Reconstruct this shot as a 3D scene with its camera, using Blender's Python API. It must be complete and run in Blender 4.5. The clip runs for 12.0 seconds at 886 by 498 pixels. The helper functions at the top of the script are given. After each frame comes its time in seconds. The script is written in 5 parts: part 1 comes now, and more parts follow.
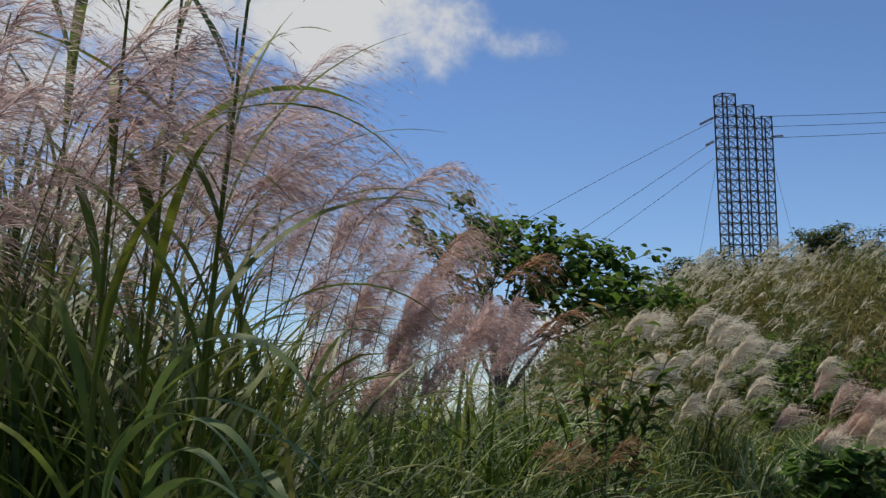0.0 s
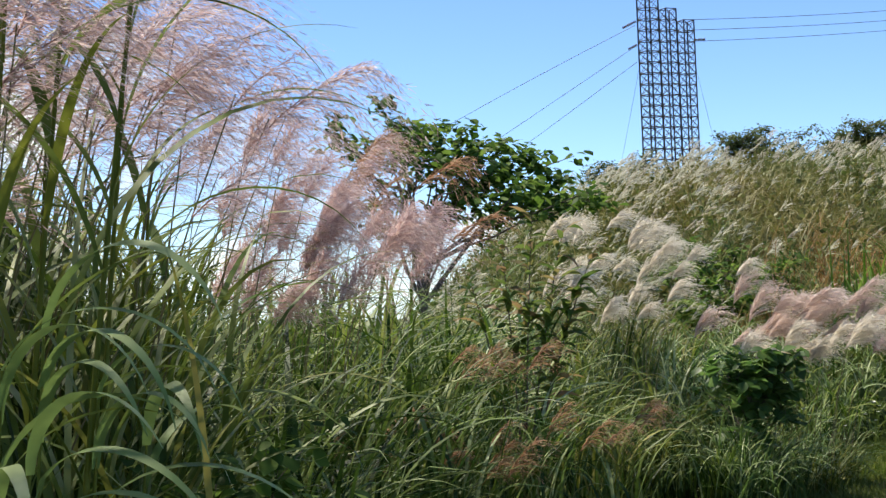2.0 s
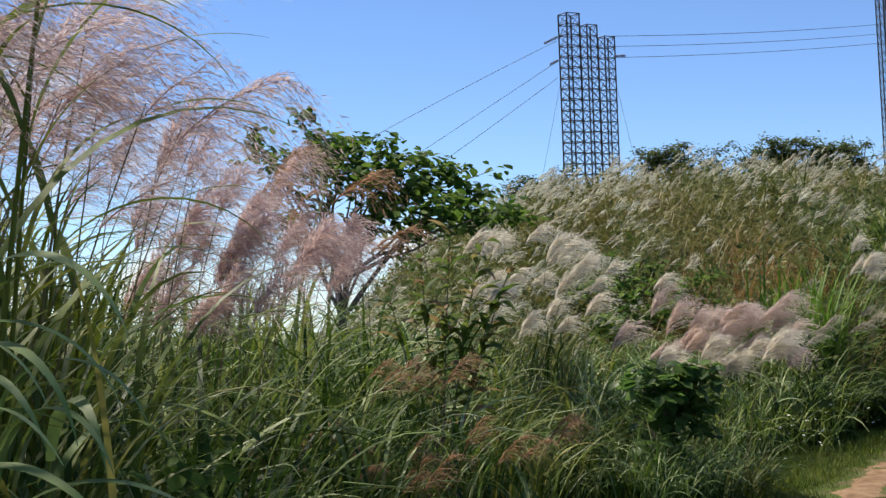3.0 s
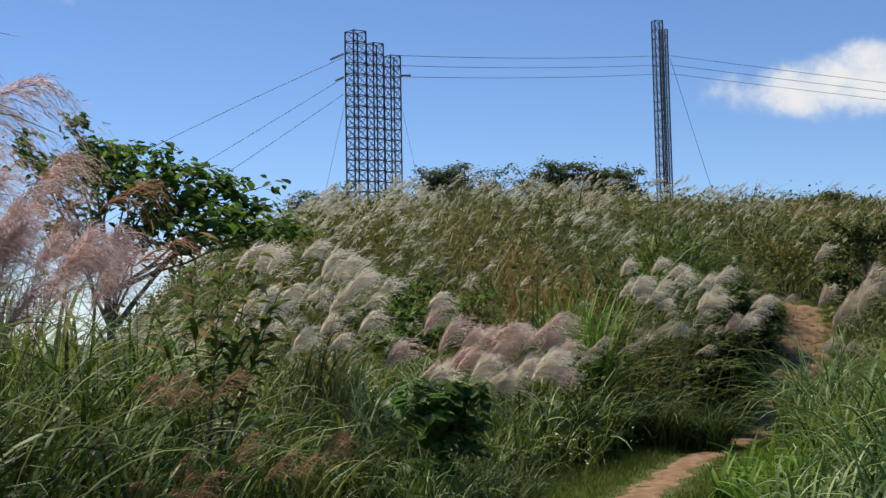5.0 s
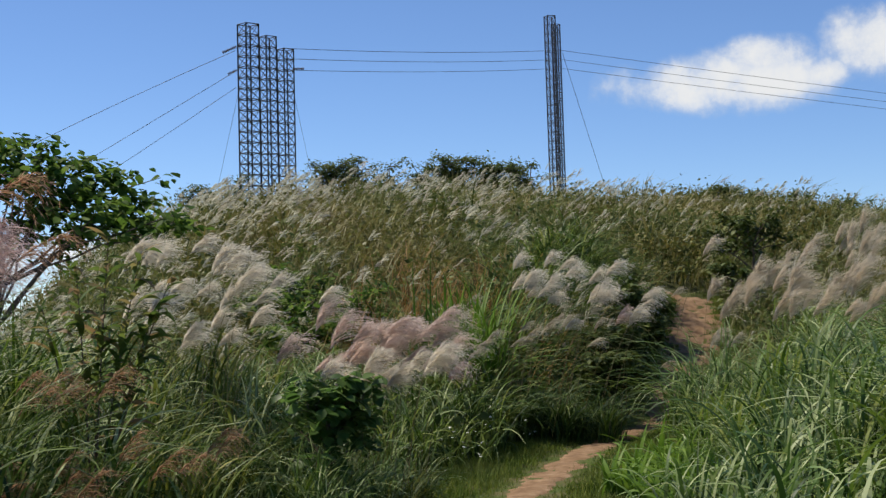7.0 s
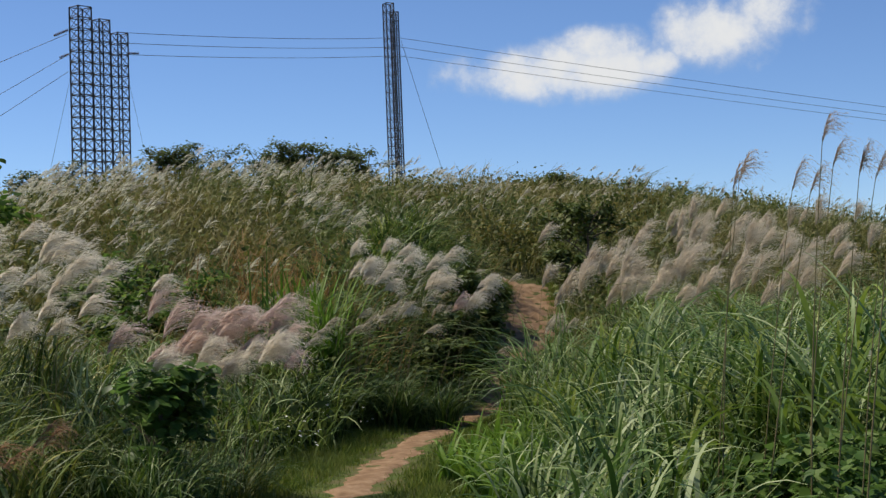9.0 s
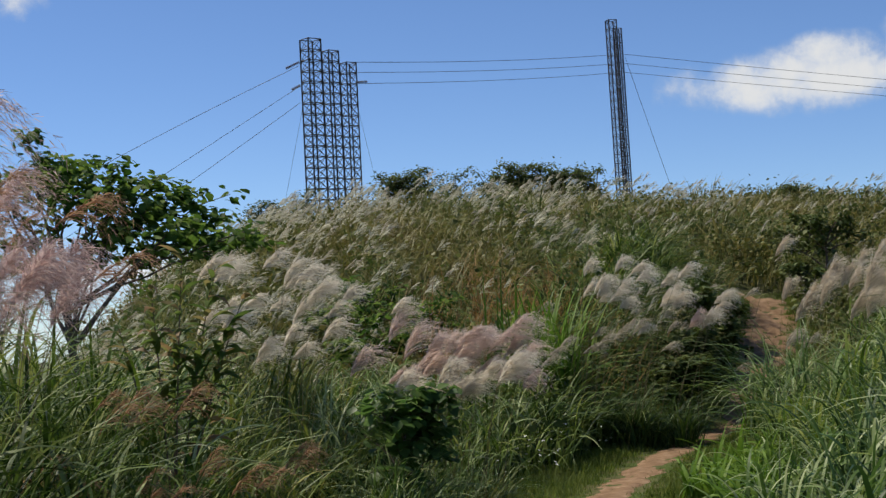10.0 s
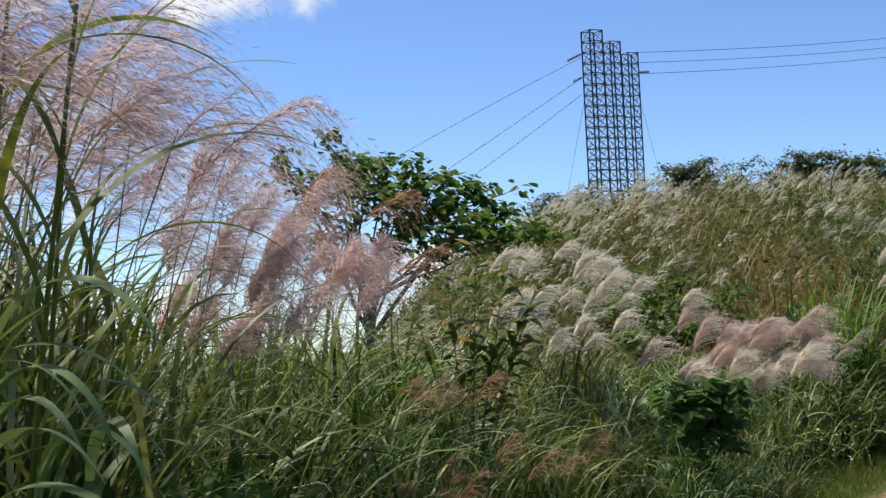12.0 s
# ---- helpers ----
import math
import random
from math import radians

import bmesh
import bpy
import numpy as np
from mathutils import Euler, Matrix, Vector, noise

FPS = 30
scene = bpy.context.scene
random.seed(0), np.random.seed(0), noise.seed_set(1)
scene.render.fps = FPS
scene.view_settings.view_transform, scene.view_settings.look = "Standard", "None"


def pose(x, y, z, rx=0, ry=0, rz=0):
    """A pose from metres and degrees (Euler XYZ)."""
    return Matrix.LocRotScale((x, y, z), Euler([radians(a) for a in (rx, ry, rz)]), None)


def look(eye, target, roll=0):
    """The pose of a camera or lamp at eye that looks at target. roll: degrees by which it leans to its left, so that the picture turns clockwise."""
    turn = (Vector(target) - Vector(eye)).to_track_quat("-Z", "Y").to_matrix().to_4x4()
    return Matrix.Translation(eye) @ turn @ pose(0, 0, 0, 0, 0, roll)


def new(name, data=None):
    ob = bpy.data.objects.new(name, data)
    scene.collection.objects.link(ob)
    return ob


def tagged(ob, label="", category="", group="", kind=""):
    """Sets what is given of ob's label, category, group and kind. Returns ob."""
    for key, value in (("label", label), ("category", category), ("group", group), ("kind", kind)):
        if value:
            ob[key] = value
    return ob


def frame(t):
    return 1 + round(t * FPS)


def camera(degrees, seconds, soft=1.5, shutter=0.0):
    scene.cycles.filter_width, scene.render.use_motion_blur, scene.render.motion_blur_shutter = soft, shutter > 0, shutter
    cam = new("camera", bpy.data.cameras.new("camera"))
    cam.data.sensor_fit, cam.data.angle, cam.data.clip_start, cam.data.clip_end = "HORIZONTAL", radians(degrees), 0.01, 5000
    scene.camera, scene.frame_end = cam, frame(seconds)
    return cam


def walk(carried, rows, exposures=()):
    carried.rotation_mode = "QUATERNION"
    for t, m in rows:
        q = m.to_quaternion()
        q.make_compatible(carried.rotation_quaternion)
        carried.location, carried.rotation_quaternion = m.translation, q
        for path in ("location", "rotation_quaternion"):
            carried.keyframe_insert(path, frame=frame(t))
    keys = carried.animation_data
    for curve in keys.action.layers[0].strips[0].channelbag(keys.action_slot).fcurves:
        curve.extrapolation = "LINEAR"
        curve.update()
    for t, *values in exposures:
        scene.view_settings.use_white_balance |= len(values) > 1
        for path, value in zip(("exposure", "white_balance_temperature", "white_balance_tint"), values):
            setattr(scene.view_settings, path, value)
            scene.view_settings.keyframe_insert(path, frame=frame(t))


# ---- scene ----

# ---------------------------------------------------------------- camera
PATH = [  # seconds; heading, pitch and roll in degrees; metres forward
    (0, 4.62, 5.30, 1.66, -0.15), (0.5, 3.42, 3.85, 1.73, -0.15), (1, 2.89, 2.35, 2.04, -0.15), (1.5, 2.55, 1.67, 2.04, -0.09),
    (2, 1.71, 1.53, 2.32, -0.03), (2.5, 0.56, 1.68, 2.25, -0.01), (3, -1.36, 1.93, 2.07, 0.00), (5, -9.89, 2.34, 0.92, 0.04),
    (5.5, -11.44, 2.23, 0.96, 0.04), (6, -12.86, 2.24, 1.14, 0.05), (6.5, -13.61, 2.13, 1.26, 0.06), (8.5, -17.91, 1.47, 1.38, 0.09),
    (9, -20.22, 1.38, 1.60, 0.10), (9.5, -17.10, 1.48, 2.33, 0.10), (10, -11.29, 2.48, 2.87, 0.10), (10.5, -8.90, 3.48, 2.89, 0.08),
    (11, -6.88, 3.88, 3.03, 0.05), (11.5, -4.06, 3.23, 2.98, -0.00), (12, -0.32, 2.70, 2.78, -0.06)]
EXPOSURE = [(0, -0.48), (0.5, -0.09), (1, 0.25), (1.5, 0.61), (2, 0.53), (3, 0.18), (5, -0.10), (6.5, -0.10), (9.5, -0.20), (10, -0.25), (10.5, -0.58), (11, -0.83), (11.5, -0.31), (12, 0.15)]
EYE_HEIGHT = 1.6
cam = camera(33.5, 12.0, soft=1.4)
walk(cam, [(t, pose(-0.006 * yaw, ahead, EYE_HEIGHT, 90 + pitch, roll, yaw)) for t, yaw, pitch, roll, ahead in PATH], EXPOSURE)

# ---------------------------------------------------------------- sun, sky and clouds
SUN_HEADING, SUN_HEIGHT = 48.0, 56.0  # degrees to the left of straight ahead, degrees up


def bearing(az, d, up=0.0):
    """A place d metres off at az degrees to the left of straight ahead."""
    a = radians(az)
    return Vector((-math.sin(a) * d, math.cos(a) * d, up))


def sky_world():
    w = bpy.data.worlds.new("sky")
    scene.world = w
    w.use_nodes = True
    nt = w.node_tree
    nt.nodes.clear()
    N, L = nt.nodes.new, nt.links.new
    out, bg = N("ShaderNodeOutputWorld"), N("ShaderNodeBackground")
    bg.inputs["Strength"].default_value = 0.128
    L(bg.outputs[0], out.inputs[0])
    sky = N("ShaderNodeTexSky")
    sky.sky_type, sky.sun_disc = "NISHITA", False
    sky.sun_elevation, sky.sun_rotation = radians(SUN_HEIGHT), radians(-SUN_HEADING)
    sky.air_density, sky.dust_density, sky.ozone_density, sky.altitude = 0.8, 0.03, 5.0, 1200
    co = N("ShaderNodeTexCoord")
    big = N("ShaderNodeTexNoise")
    big.inputs["Scale"].default_value, big.inputs["Detail"].default_value, big.inputs["Roughness"].default_value = 16.5, 10.0, 0.62
    L(co.outputs["Generated"], big.inputs["Vector"])

    def math_node(op, a, b=None, c=None):
        n = N("ShaderNodeMath")
        n.operation = op
        for i, v in enumerate((a, b, c)):
            if v is None:
                continue
            if isinstance(v, (int, float)):
                n.inputs[i].default_value = v
            else:
                L(v, n.inputs[i])
        return n.outputs[0]

    def puff(az, el, wide, high, thick=1.0):
        """A lump of cloud round one heading: 1 at its middle, 0 at its edge."""
        a, e = radians(az), radians(el)
        mid = Vector((-math.sin(a) * math.cos(e), math.cos(a) * math.cos(e), math.sin(e)))
        side = Vector((math.cos(a), math.sin(a), 0))
        up = side.cross(mid) if side.cross(mid).z > 0 else mid.cross(side)
        tot = None
        for axis, size in ((side, wide), (up, high)):
            d = N("ShaderNodeVectorMath")
            d.operation = "DOT_PRODUCT"
            L(co.outputs["Generated"], d.inputs[0])
            d.inputs[1].default_value = axis
            off = math_node("SUBTRACT", d.outputs["Value"], axis.dot(mid))
            q = math_node("POWER", math_node("ABSOLUTE", math_node("DIVIDE", off, math.sin(radians(size)))), 2.0)
            tot = q if tot is None else math_node("ADD", tot, q)
        front = N("ShaderNodeVectorMath")
        front.operation = "DOT_PRODUCT"
        L(co.outputs["Generated"], front.inputs[0])
        front.inputs[1].default_value = mid
        near = math_node("GREATER_THAN", front.outputs["Value"], 0.5)
        lump = math_node("MULTIPLY", math_node("SUBTRACT", 1.0, tot), thick)
        return math_node("MAXIMUM", math_node("MULTIPLY_ADD", near, 3.0, math_node("SUBTRACT", lump, 3.0)), -3.0)

    total = None
    for p in CLOUDS:
        m = puff(*p)
        total = m if total is None else math_node("MAXIMUM", total, m)
    n1 = math_node("MULTIPLY", math_node("SUBTRACT", big.outputs["Fac"], 0.5), 3.2)
    dens = math_node("ADD", total, n1)
    mask = N("ShaderNodeMapRange")
    mask.interpolation_type = "SMOOTHSTEP"
    mask.inputs["From Min"].default_value, mask.inputs["From Max"].default_value = 0.0, 1.15
    L(dens, mask.inputs["Value"])
    # softer, greyer undersides: denser middles are brighter
    tone = N("ShaderNodeValToRGB")
    tone.color_ramp.elements[0].color, tone.color_ramp.elements[1].color = (4.4, 5.1, 6.2, 1), (6.9, 7.0, 7.1, 1)
    tone.color_ramp.elements[0].position, tone.color_ramp.elements[1].position = 0.25, 0.75
    L(dens, tone.inputs[0])
    mix = N("ShaderNodeMix")
    mix.data_type = "RGBA"
    L(mask.outputs[0], mix.inputs["Factor"])
    blue = N("ShaderNodeMix")
    blue.data_type, blue.blend_type = "RGBA", "MULTIPLY"
    blue.inputs["Factor"].default_value = 1.0
    blue.inputs[7].default_value = (0.91, 0.975, 1.09, 1)
    L(sky.outputs[0], blue.inputs[6])
    L(blue.outputs[2], mix.inputs[6])
    L(tone.outputs[0], mix.inputs[7])
    L(mix.outputs[2], bg.inputs["Color"])


CLOUDS = [  # heading, height, half width, half height (degrees), thickness
    (8.6, 14.6, 6.6, 3.3, 1.5), (15.5, 16.5, 8.0, 5.0, 1.4), (1.2, 13.2, 1.5, 0.7, 0.4),
    (-25.4, 8.1, 5.2, 1.4, 1.1), (-26.4, 8.9, 2.2, 1.0, 0.95), (-28.6, 8.2, 1.8, 0.8, 0.85), (-31.3, 9.2, 2.6, 2.0, 1.2), (-32.6, 9.9, 2.4, 1.8, 1.0),
    (10.9, 1.1, 11.7, 1.7, 0.6), (23.4, 1.9, 9.4, 1.9, 0.6), (2.3, 1.9, 5.5, 1.2, 0.7), (7.0, 3.5, 3.1, 0.6, 0.4), (17.0, 8.0, 6.5, 4.0, 0.75), (21.0, 12.0, 6.0, 5.0, 0.8), (11.0, 5.0, 4.0, 2.4, 0.45),
    (58.5, 17.1, 19.5, 6.2, 0.8), (117.0, 19.4, 23.4, 7.0, 0.8), (-85.8, 15.5, 21.8, 6.2, 0.8)]
sky_world()
sun = new("sun", bpy.data.lights.new("sun", "SUN"))
sun.data.energy, sun.data.angle, sun.data.color = 5.6, radians(3.0), (1.0, 0.92, 0.78)
sun.matrix_world = look(bearing(SUN_HEADING, 60, 60 * math.tan(radians(SUN_HEIGHT))), (0, 0, 0))


# ---------------------------------------------------------------- materials
def shade(name, colours, scale=3.0, rough=0.6, spread=0.35, patch=None, patch_scale=0.35, through_light=0.0, bump=0.0, metal=0.0, per="island", gloss=0.2, patch_mix=0.8):
    """A material whose colour wanders between the given colours: from piece to piece, with fine grain, and in patches some metres wide."""
    m = bpy.data.materials.new(name)
    m.use_nodes = True
    nt = m.node_tree
    N, L = nt.nodes.new, nt.links.new
    bsdf, out = nt.nodes["Principled BSDF"], nt.nodes["Material Output"]
    bsdf.inputs["Roughness"].default_value, bsdf.inputs["Metallic"].default_value = rough, metal
    bsdf.inputs["Specular IOR Level"].default_value = gloss
    co = N("ShaderNodeTexCoord")
    grain = N("ShaderNodeTexNoise")
    grain.inputs["Scale"].default_value, grain.inputs["Detail"].default_value = scale, 6.0
    L(co.outputs["Object"], grain.inputs["Vector"])
    fac = grain.outputs["Fac"]
    if per:
        if per == "island":
            geo = N("ShaderNodeNewGeometry")
            rnd = geo.outputs["Random Per Island"]
        else:
            rnd = N("ShaderNodeObjectInfo").outputs["Random"]
        a = N("ShaderNodeMath")
        a.operation = "MULTIPLY_ADD"
        L(rnd, a.inputs[0])
        a.inputs[1].default_value = spread * 2
        a.inputs[2].default_value = -spread
        b = N("ShaderNodeMath")
        b.operation = "ADD"
        L(grain.outputs["Fac"], b.inputs[0])
        L(a.outputs[0], b.inputs[1])
        fac = b.outputs[0]
    ramp = N("ShaderNodeValToRGB")
    els = ramp.color_ramp.elements
    while len(els) < len(colours):
        els.new(0.5)
    for i, c in enumerate(colours):
        els[i].position = 0.15 + 0.7 * i / max(1, len(colours) - 1)
        els[i].color = (*c, 1)
    L(fac, ramp.inputs[0])
    col = ramp.outputs[0]
    if patch:
        pn = N("ShaderNodeTexNoise")
        pn.inputs["Scale"].default_value, pn.inputs["Detail"].default_value = patch_scale, 4.0
        L(N("ShaderNodeNewGeometry").outputs["Position"], pn.inputs["Vector"])
        mr = N("ShaderNodeMapRange")
        mr.inputs["From Min"].default_value, mr.inputs["From Max"].default_value = 0.42, 0.62
        mr.inputs["To Max"].default_value = patch_mix
        L(pn.outputs["Fac"], mr.inputs["Value"])
        mx = N("ShaderNodeMix")
        mx.data_type = "RGBA"
        L(mr.outputs[0], mx.inputs["Factor"])
        L(col, mx.inputs[6])
        mx.inputs[7].default_value = (*patch, 1)
        col = mx.outputs[2]
    L(col, bsdf.inputs["Base Color"])
    if bump:
        bn = N("ShaderNodeBump")
        bn.inputs["Strength"].default_value, bn.inputs["Distance"].default_value = bump, 0.02
        L(grain.outputs["Fac"], bn.inputs["Height"])
        L(bn.outputs[0], bsdf.inputs["Normal"])
    if through_light:
        tr, ms = N("ShaderNodeBsdfTranslucent"), N("ShaderNodeMixShader")
        L(col, tr.inputs["Color"])
        ms.inputs[0].default_value = through_light
        L(bsdf.outputs[0], ms.inputs[1])
        L(tr.outputs[0], ms.inputs[2])
        L(ms.outputs[0], out.inputs[0])
    return m


GREEN = shade("grass_blade", [(0.028, 0.062, 0.007), (0.085, 0.15, 0.016), (0.175, 0.25, 0.034), (0.31, 0.34, 0.09)], rough=0.5, gloss=0.22, through_light=0.33)
# The grass green darkened: shade deep in the growth is put into the colour.
GREEN_SHADED = shade("shaded_grass_blade", [(0.018, 0.042, 0.007), (0.046, 0.09, 0.014), (0.1, 0.155, 0.028), (0.22, 0.27, 0.085)], rough=0.5, through_light=0.24, gloss=0.2)
GREEN_TALL = shade("reed_blade", [(0.035, 0.06, 0.007), (0.1, 0.135, 0.014), (0.22, 0.235, 0.035), (0.37, 0.33, 0.09)], rough=0.5, gloss=0.2, through_light=0.33, patch=(0.12, 0.17, 0.035), patch_scale=1.5)
REED_DARK = shade("dark_reed_blade", [(0.03, 0.06, 0.01), (0.085, 0.135, 0.022), (0.19, 0.25, 0.055), (0.37, 0.4, 0.2)], rough=0.5, gloss=0.2, through_light=0.36)
GREEN_PALE = shade("pale_grass_blade", [(0.026, 0.062, 0.012), (0.085, 0.155, 0.032), (0.21, 0.3, 0.09), (0.46, 0.52, 0.26)], rough=0.48, gloss=0.26, through_light=0.33, spread=0.42)
LUSH = shade("lush_broad_blade", [(0.06, 0.13, 0.012), (0.13, 0.235, 0.025), (0.24, 0.35, 0.06)], rough=0.5, through_light=0.35)
LAWN = shade("short_grass", [(0.055, 0.1, 0.01), (0.12, 0.185, 0.02), (0.23, 0.255, 0.045)], rough=0.6, through_light=0.25, patch=(0.17, 0.21, 0.05), patch_scale=1.2)
TURF = shade("turf", [(0.07, 0.055, 0.025), (0.05, 0.07, 0.014), (0.08, 0.11, 0.02), (0.13, 0.13, 0.04)], scale=22, rough=0.95, bump=0.8, per="", patch=(0.12, 0.1, 0.045), patch_scale=3.0)
HILL = shade("hillside_grass", [(0.06, 0.085, 0.02), (0.14, 0.17, 0.05), (0.27, 0.27, 0.11)], rough=0.5, through_light=0.25, patch=(0.3, 0.215, 0.075), patch_scale=0.3, patch_mix=0.5)
HILL_LEAF = shade("hillside_leaf", [(0.05, 0.085, 0.016), (0.11, 0.155, 0.034), (0.2, 0.23, 0.065)], rough=0.5, through_light=0.3, patch=(0.22, 0.18, 0.055), patch_scale=0.3, patch_mix=0.5)
# Shade of the growth walling the path is put into these dark greens.
THICKET = shade("thicket_leaf", [(0.035, 0.06, 0.013), (0.08, 0.11, 0.025), (0.15, 0.17, 0.045)], rough=0.6, through_light=0.25)
HILL_DARK = shade("hillside_weeds", [(0.05, 0.07, 0.013), (0.13, 0.135, 0.03), (0.24, 0.2, 0.055)], rough=0.6, through_light=0.3)
SILVER = shade("silver_plume", [(0.58, 0.52, 0.42), (0.72, 0.66, 0.55), (0.83, 0.78, 0.68)], rough=0.8, through_light=0.72)
PINK = shade("pink_plume", [(0.55, 0.42, 0.36), (0.68, 0.55, 0.48), (0.8, 0.7, 0.62)], rough=0.8, through_light=0.72)
MAUVE = shade("mauve_plume", [(0.36, 0.23, 0.21), (0.58, 0.44, 0.42), (0.8, 0.7, 0.67)], rough=0.7, through_light=0.75)
ROSE = shade("rose_plume", [(0.46, 0.3, 0.27), (0.65, 0.48, 0.44), (0.82, 0.7, 0.65)], rough=0.75, through_light=0.65)
BROWN = shade("brown_plume", [(0.28, 0.14, 0.075), (0.43, 0.26, 0.15), (0.58, 0.42, 0.29)], rough=0.8, through_light=0.68)
BEIGE = shade("beige_plume", [(0.5, 0.42, 0.31), (0.64, 0.56, 0.44), (0.78, 0.71, 0.59)], rough=0.8, through_light=0.72)
TAN = shade("tan_plume", [(0.34, 0.25, 0.17), (0.5, 0.39, 0.28), (0.66, 0.56, 0.44)], rough=0.8, through_light=0.68)
HILL_PLUME = shade("hillside_plume", [(0.38, 0.37, 0.25), (0.55, 0.53, 0.4), (0.74, 0.71, 0.58)], rough=0.8, through_light=0.68)
STRAW = shade("straw_plume", [(0.36, 0.31, 0.22), (0.53, 0.48, 0.37), (0.7, 0.65, 0.54)], rough=0.8, through_light=0.68)
STEM = shade("reed_stem", [(0.09, 0.11, 0.03), (0.17, 0.15, 0.06), (0.25, 0.18, 0.1)], rough=0.5, scale=8)
LEAF = shade("tree_leaf", [(0.035, 0.08, 0.012), (0.09, 0.165, 0.026), (0.19, 0.28, 0.055)], rough=0.6, through_light=0.5, gloss=0.15, spread=0.42)
LEAF_LIGHT = shade("shrub_leaf", [(0.05, 0.11, 0.02), (0.11, 0.19, 0.04), (0.2, 0.28, 0.08)], rough=0.55, through_light=0.4, gloss=0.2)
LEAF_DEEP = shade("glossy_leaf", [(0.05, 0.105, 0.022), (0.1, 0.185, 0.04), (0.2, 0.29, 0.085)], rough=0.45, through_light=0.55, gloss=0.3)
LEAF_DARK = shade("bush_leaf", [(0.05, 0.075, 0.022), (0.095, 0.13, 0.038), (0.16, 0.19, 0.065)], rough=0.5, through_light=0.45)
LEAF_RUST = shade("rust_leaf", [(0.075, 0.13, 0.025), (0.15, 0.2, 0.045), (0.33, 0.21, 0.1)], rough=0.5, through_light=0.5)
BARK = shade("bark", [(0.06, 0.045, 0.035), (0.13, 0.1, 0.075), (0.2, 0.165, 0.13)], scale=14, rough=0.9, bump=0.5, per="")
SOIL = shade("red_soil", [(0.12, 0.068, 0.034), (0.235, 0.145, 0.08), (0.36, 0.25, 0.155)], scale=9, rough=0.95, bump=0.9, per="")
RUST = shade("withered_grass", [(0.16, 0.08, 0.025), (0.3, 0.16, 0.05), (0.42, 0.27, 0.1)], rough=0.6, through_light=0.3)
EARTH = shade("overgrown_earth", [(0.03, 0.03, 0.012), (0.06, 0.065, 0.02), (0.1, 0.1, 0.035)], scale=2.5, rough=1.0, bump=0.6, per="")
STEEL = shade("weathered_steel", [(0.04, 0.04, 0.045), (0.07, 0.07, 0.075), (0.11, 0.09, 0.08)], scale=2.0, rough=0.65, metal=0.3, per="")
CABLE = shade("dark_cable", [(0.05, 0.05, 0.06), (0.09, 0.09, 0.1)], scale=2.0, rough=0.5, metal=0.4, per="")
PORCELAIN = shade("brown_porcelain", [(0.1, 0.06, 0.05), (0.2, 0.14, 0.12)], scale=6.0, rough=0.25, per="")
PETAL = shade("white_petal", [(0.7, 0.7, 0.62), (0.82, 0.82, 0.78)], rough=0.7, per="")

# ---------------------------------------------------------------- mesh helpers
rng = np.random.default_rng(7)
WIND = np.array((1.0, 0.0, 0.0))


def quad_mesh(name, verts, quads, mat, smooth=True):
    me = bpy.data.meshes.new(name)
    verts, quads = np.asarray(verts, np.float32), np.asarray(quads, np.int32)
    n = len(quads)
    me.vertices.add(len(verts))
    me.vertices.foreach_set("co", verts.ravel())
    me.loops.add(n * 4)
    me.loops.foreach_set("vertex_index", quads.ravel())
    me.polygons.add(n)
    me.polygons.foreach_set("loop_start", np.arange(0, n * 4, 4, dtype=np.int32))
    me.polygons.foreach_set("use_smooth", np.full(n, smooth))
    me.materials.append(mat)
    me.update(calc_edges=True)
    me.validate()
    return me


def join(*sets):
    vs, qs, o = [], [], 0
    for v, q in sets:
        vs.append(v)
        qs.append(q + o)
        o += len(v)
    return np.concatenate(vs), np.concatenate(qs)


def ribbons(P, W, S):
    """Strips along the lines P (n, k, 3), W wide, spread along S."""
    n, k, _ = P.shape
    off = S * (W[..., None] / 2)
    v = np.stack((P - off, P + off), 2).reshape(-1, 3)
    i = (np.arange(n)[:, None] * k + np.arange(k - 1)[None]) * 2
    q = np.stack((i, i + 1, i + 3, i + 2), -1).reshape(-1, 4)
    return v, q


def tubes(P, Rr, sides=5):
    """Round rods along the lines P (n, k, 3) with radii Rr (n, k)."""
    n, k, _ = P.shape
    d = np.gradient(P, axis=1)
    d /= np.linalg.norm(d, axis=2, keepdims=True) + 1e-9
    ref = np.where(np.abs(d[..., 2:3]) > 0.9, np.array((1.0, 0, 0)), np.array((0, 0, 1.0)))
    a = np.cross(d, ref)
    a /= np.linalg.norm(a, axis=2, keepdims=True) + 1e-9
    b = np.cross(d, a)
    t = np.arange(sides) * 2 * np.pi / sides
    ring = a[:, :, None] * np.cos(t)[:, None] + b[:, :, None] * np.sin(t)[:, None]
    v = (P[:, :, None] + ring * Rr[:, :, None, None]).reshape(-1, 3)
    i = np.arange(n)[:, None, None] * k * sides + np.arange(k - 1)[None, :, None] * sides
    s = np.arange(sides)[None, None]
    s2 = (s + 1) % sides
    q = np.stack((i + s, i + s2, i + sides + s2, i + sides + s), -1).reshape(-1, 4)
    return v, q


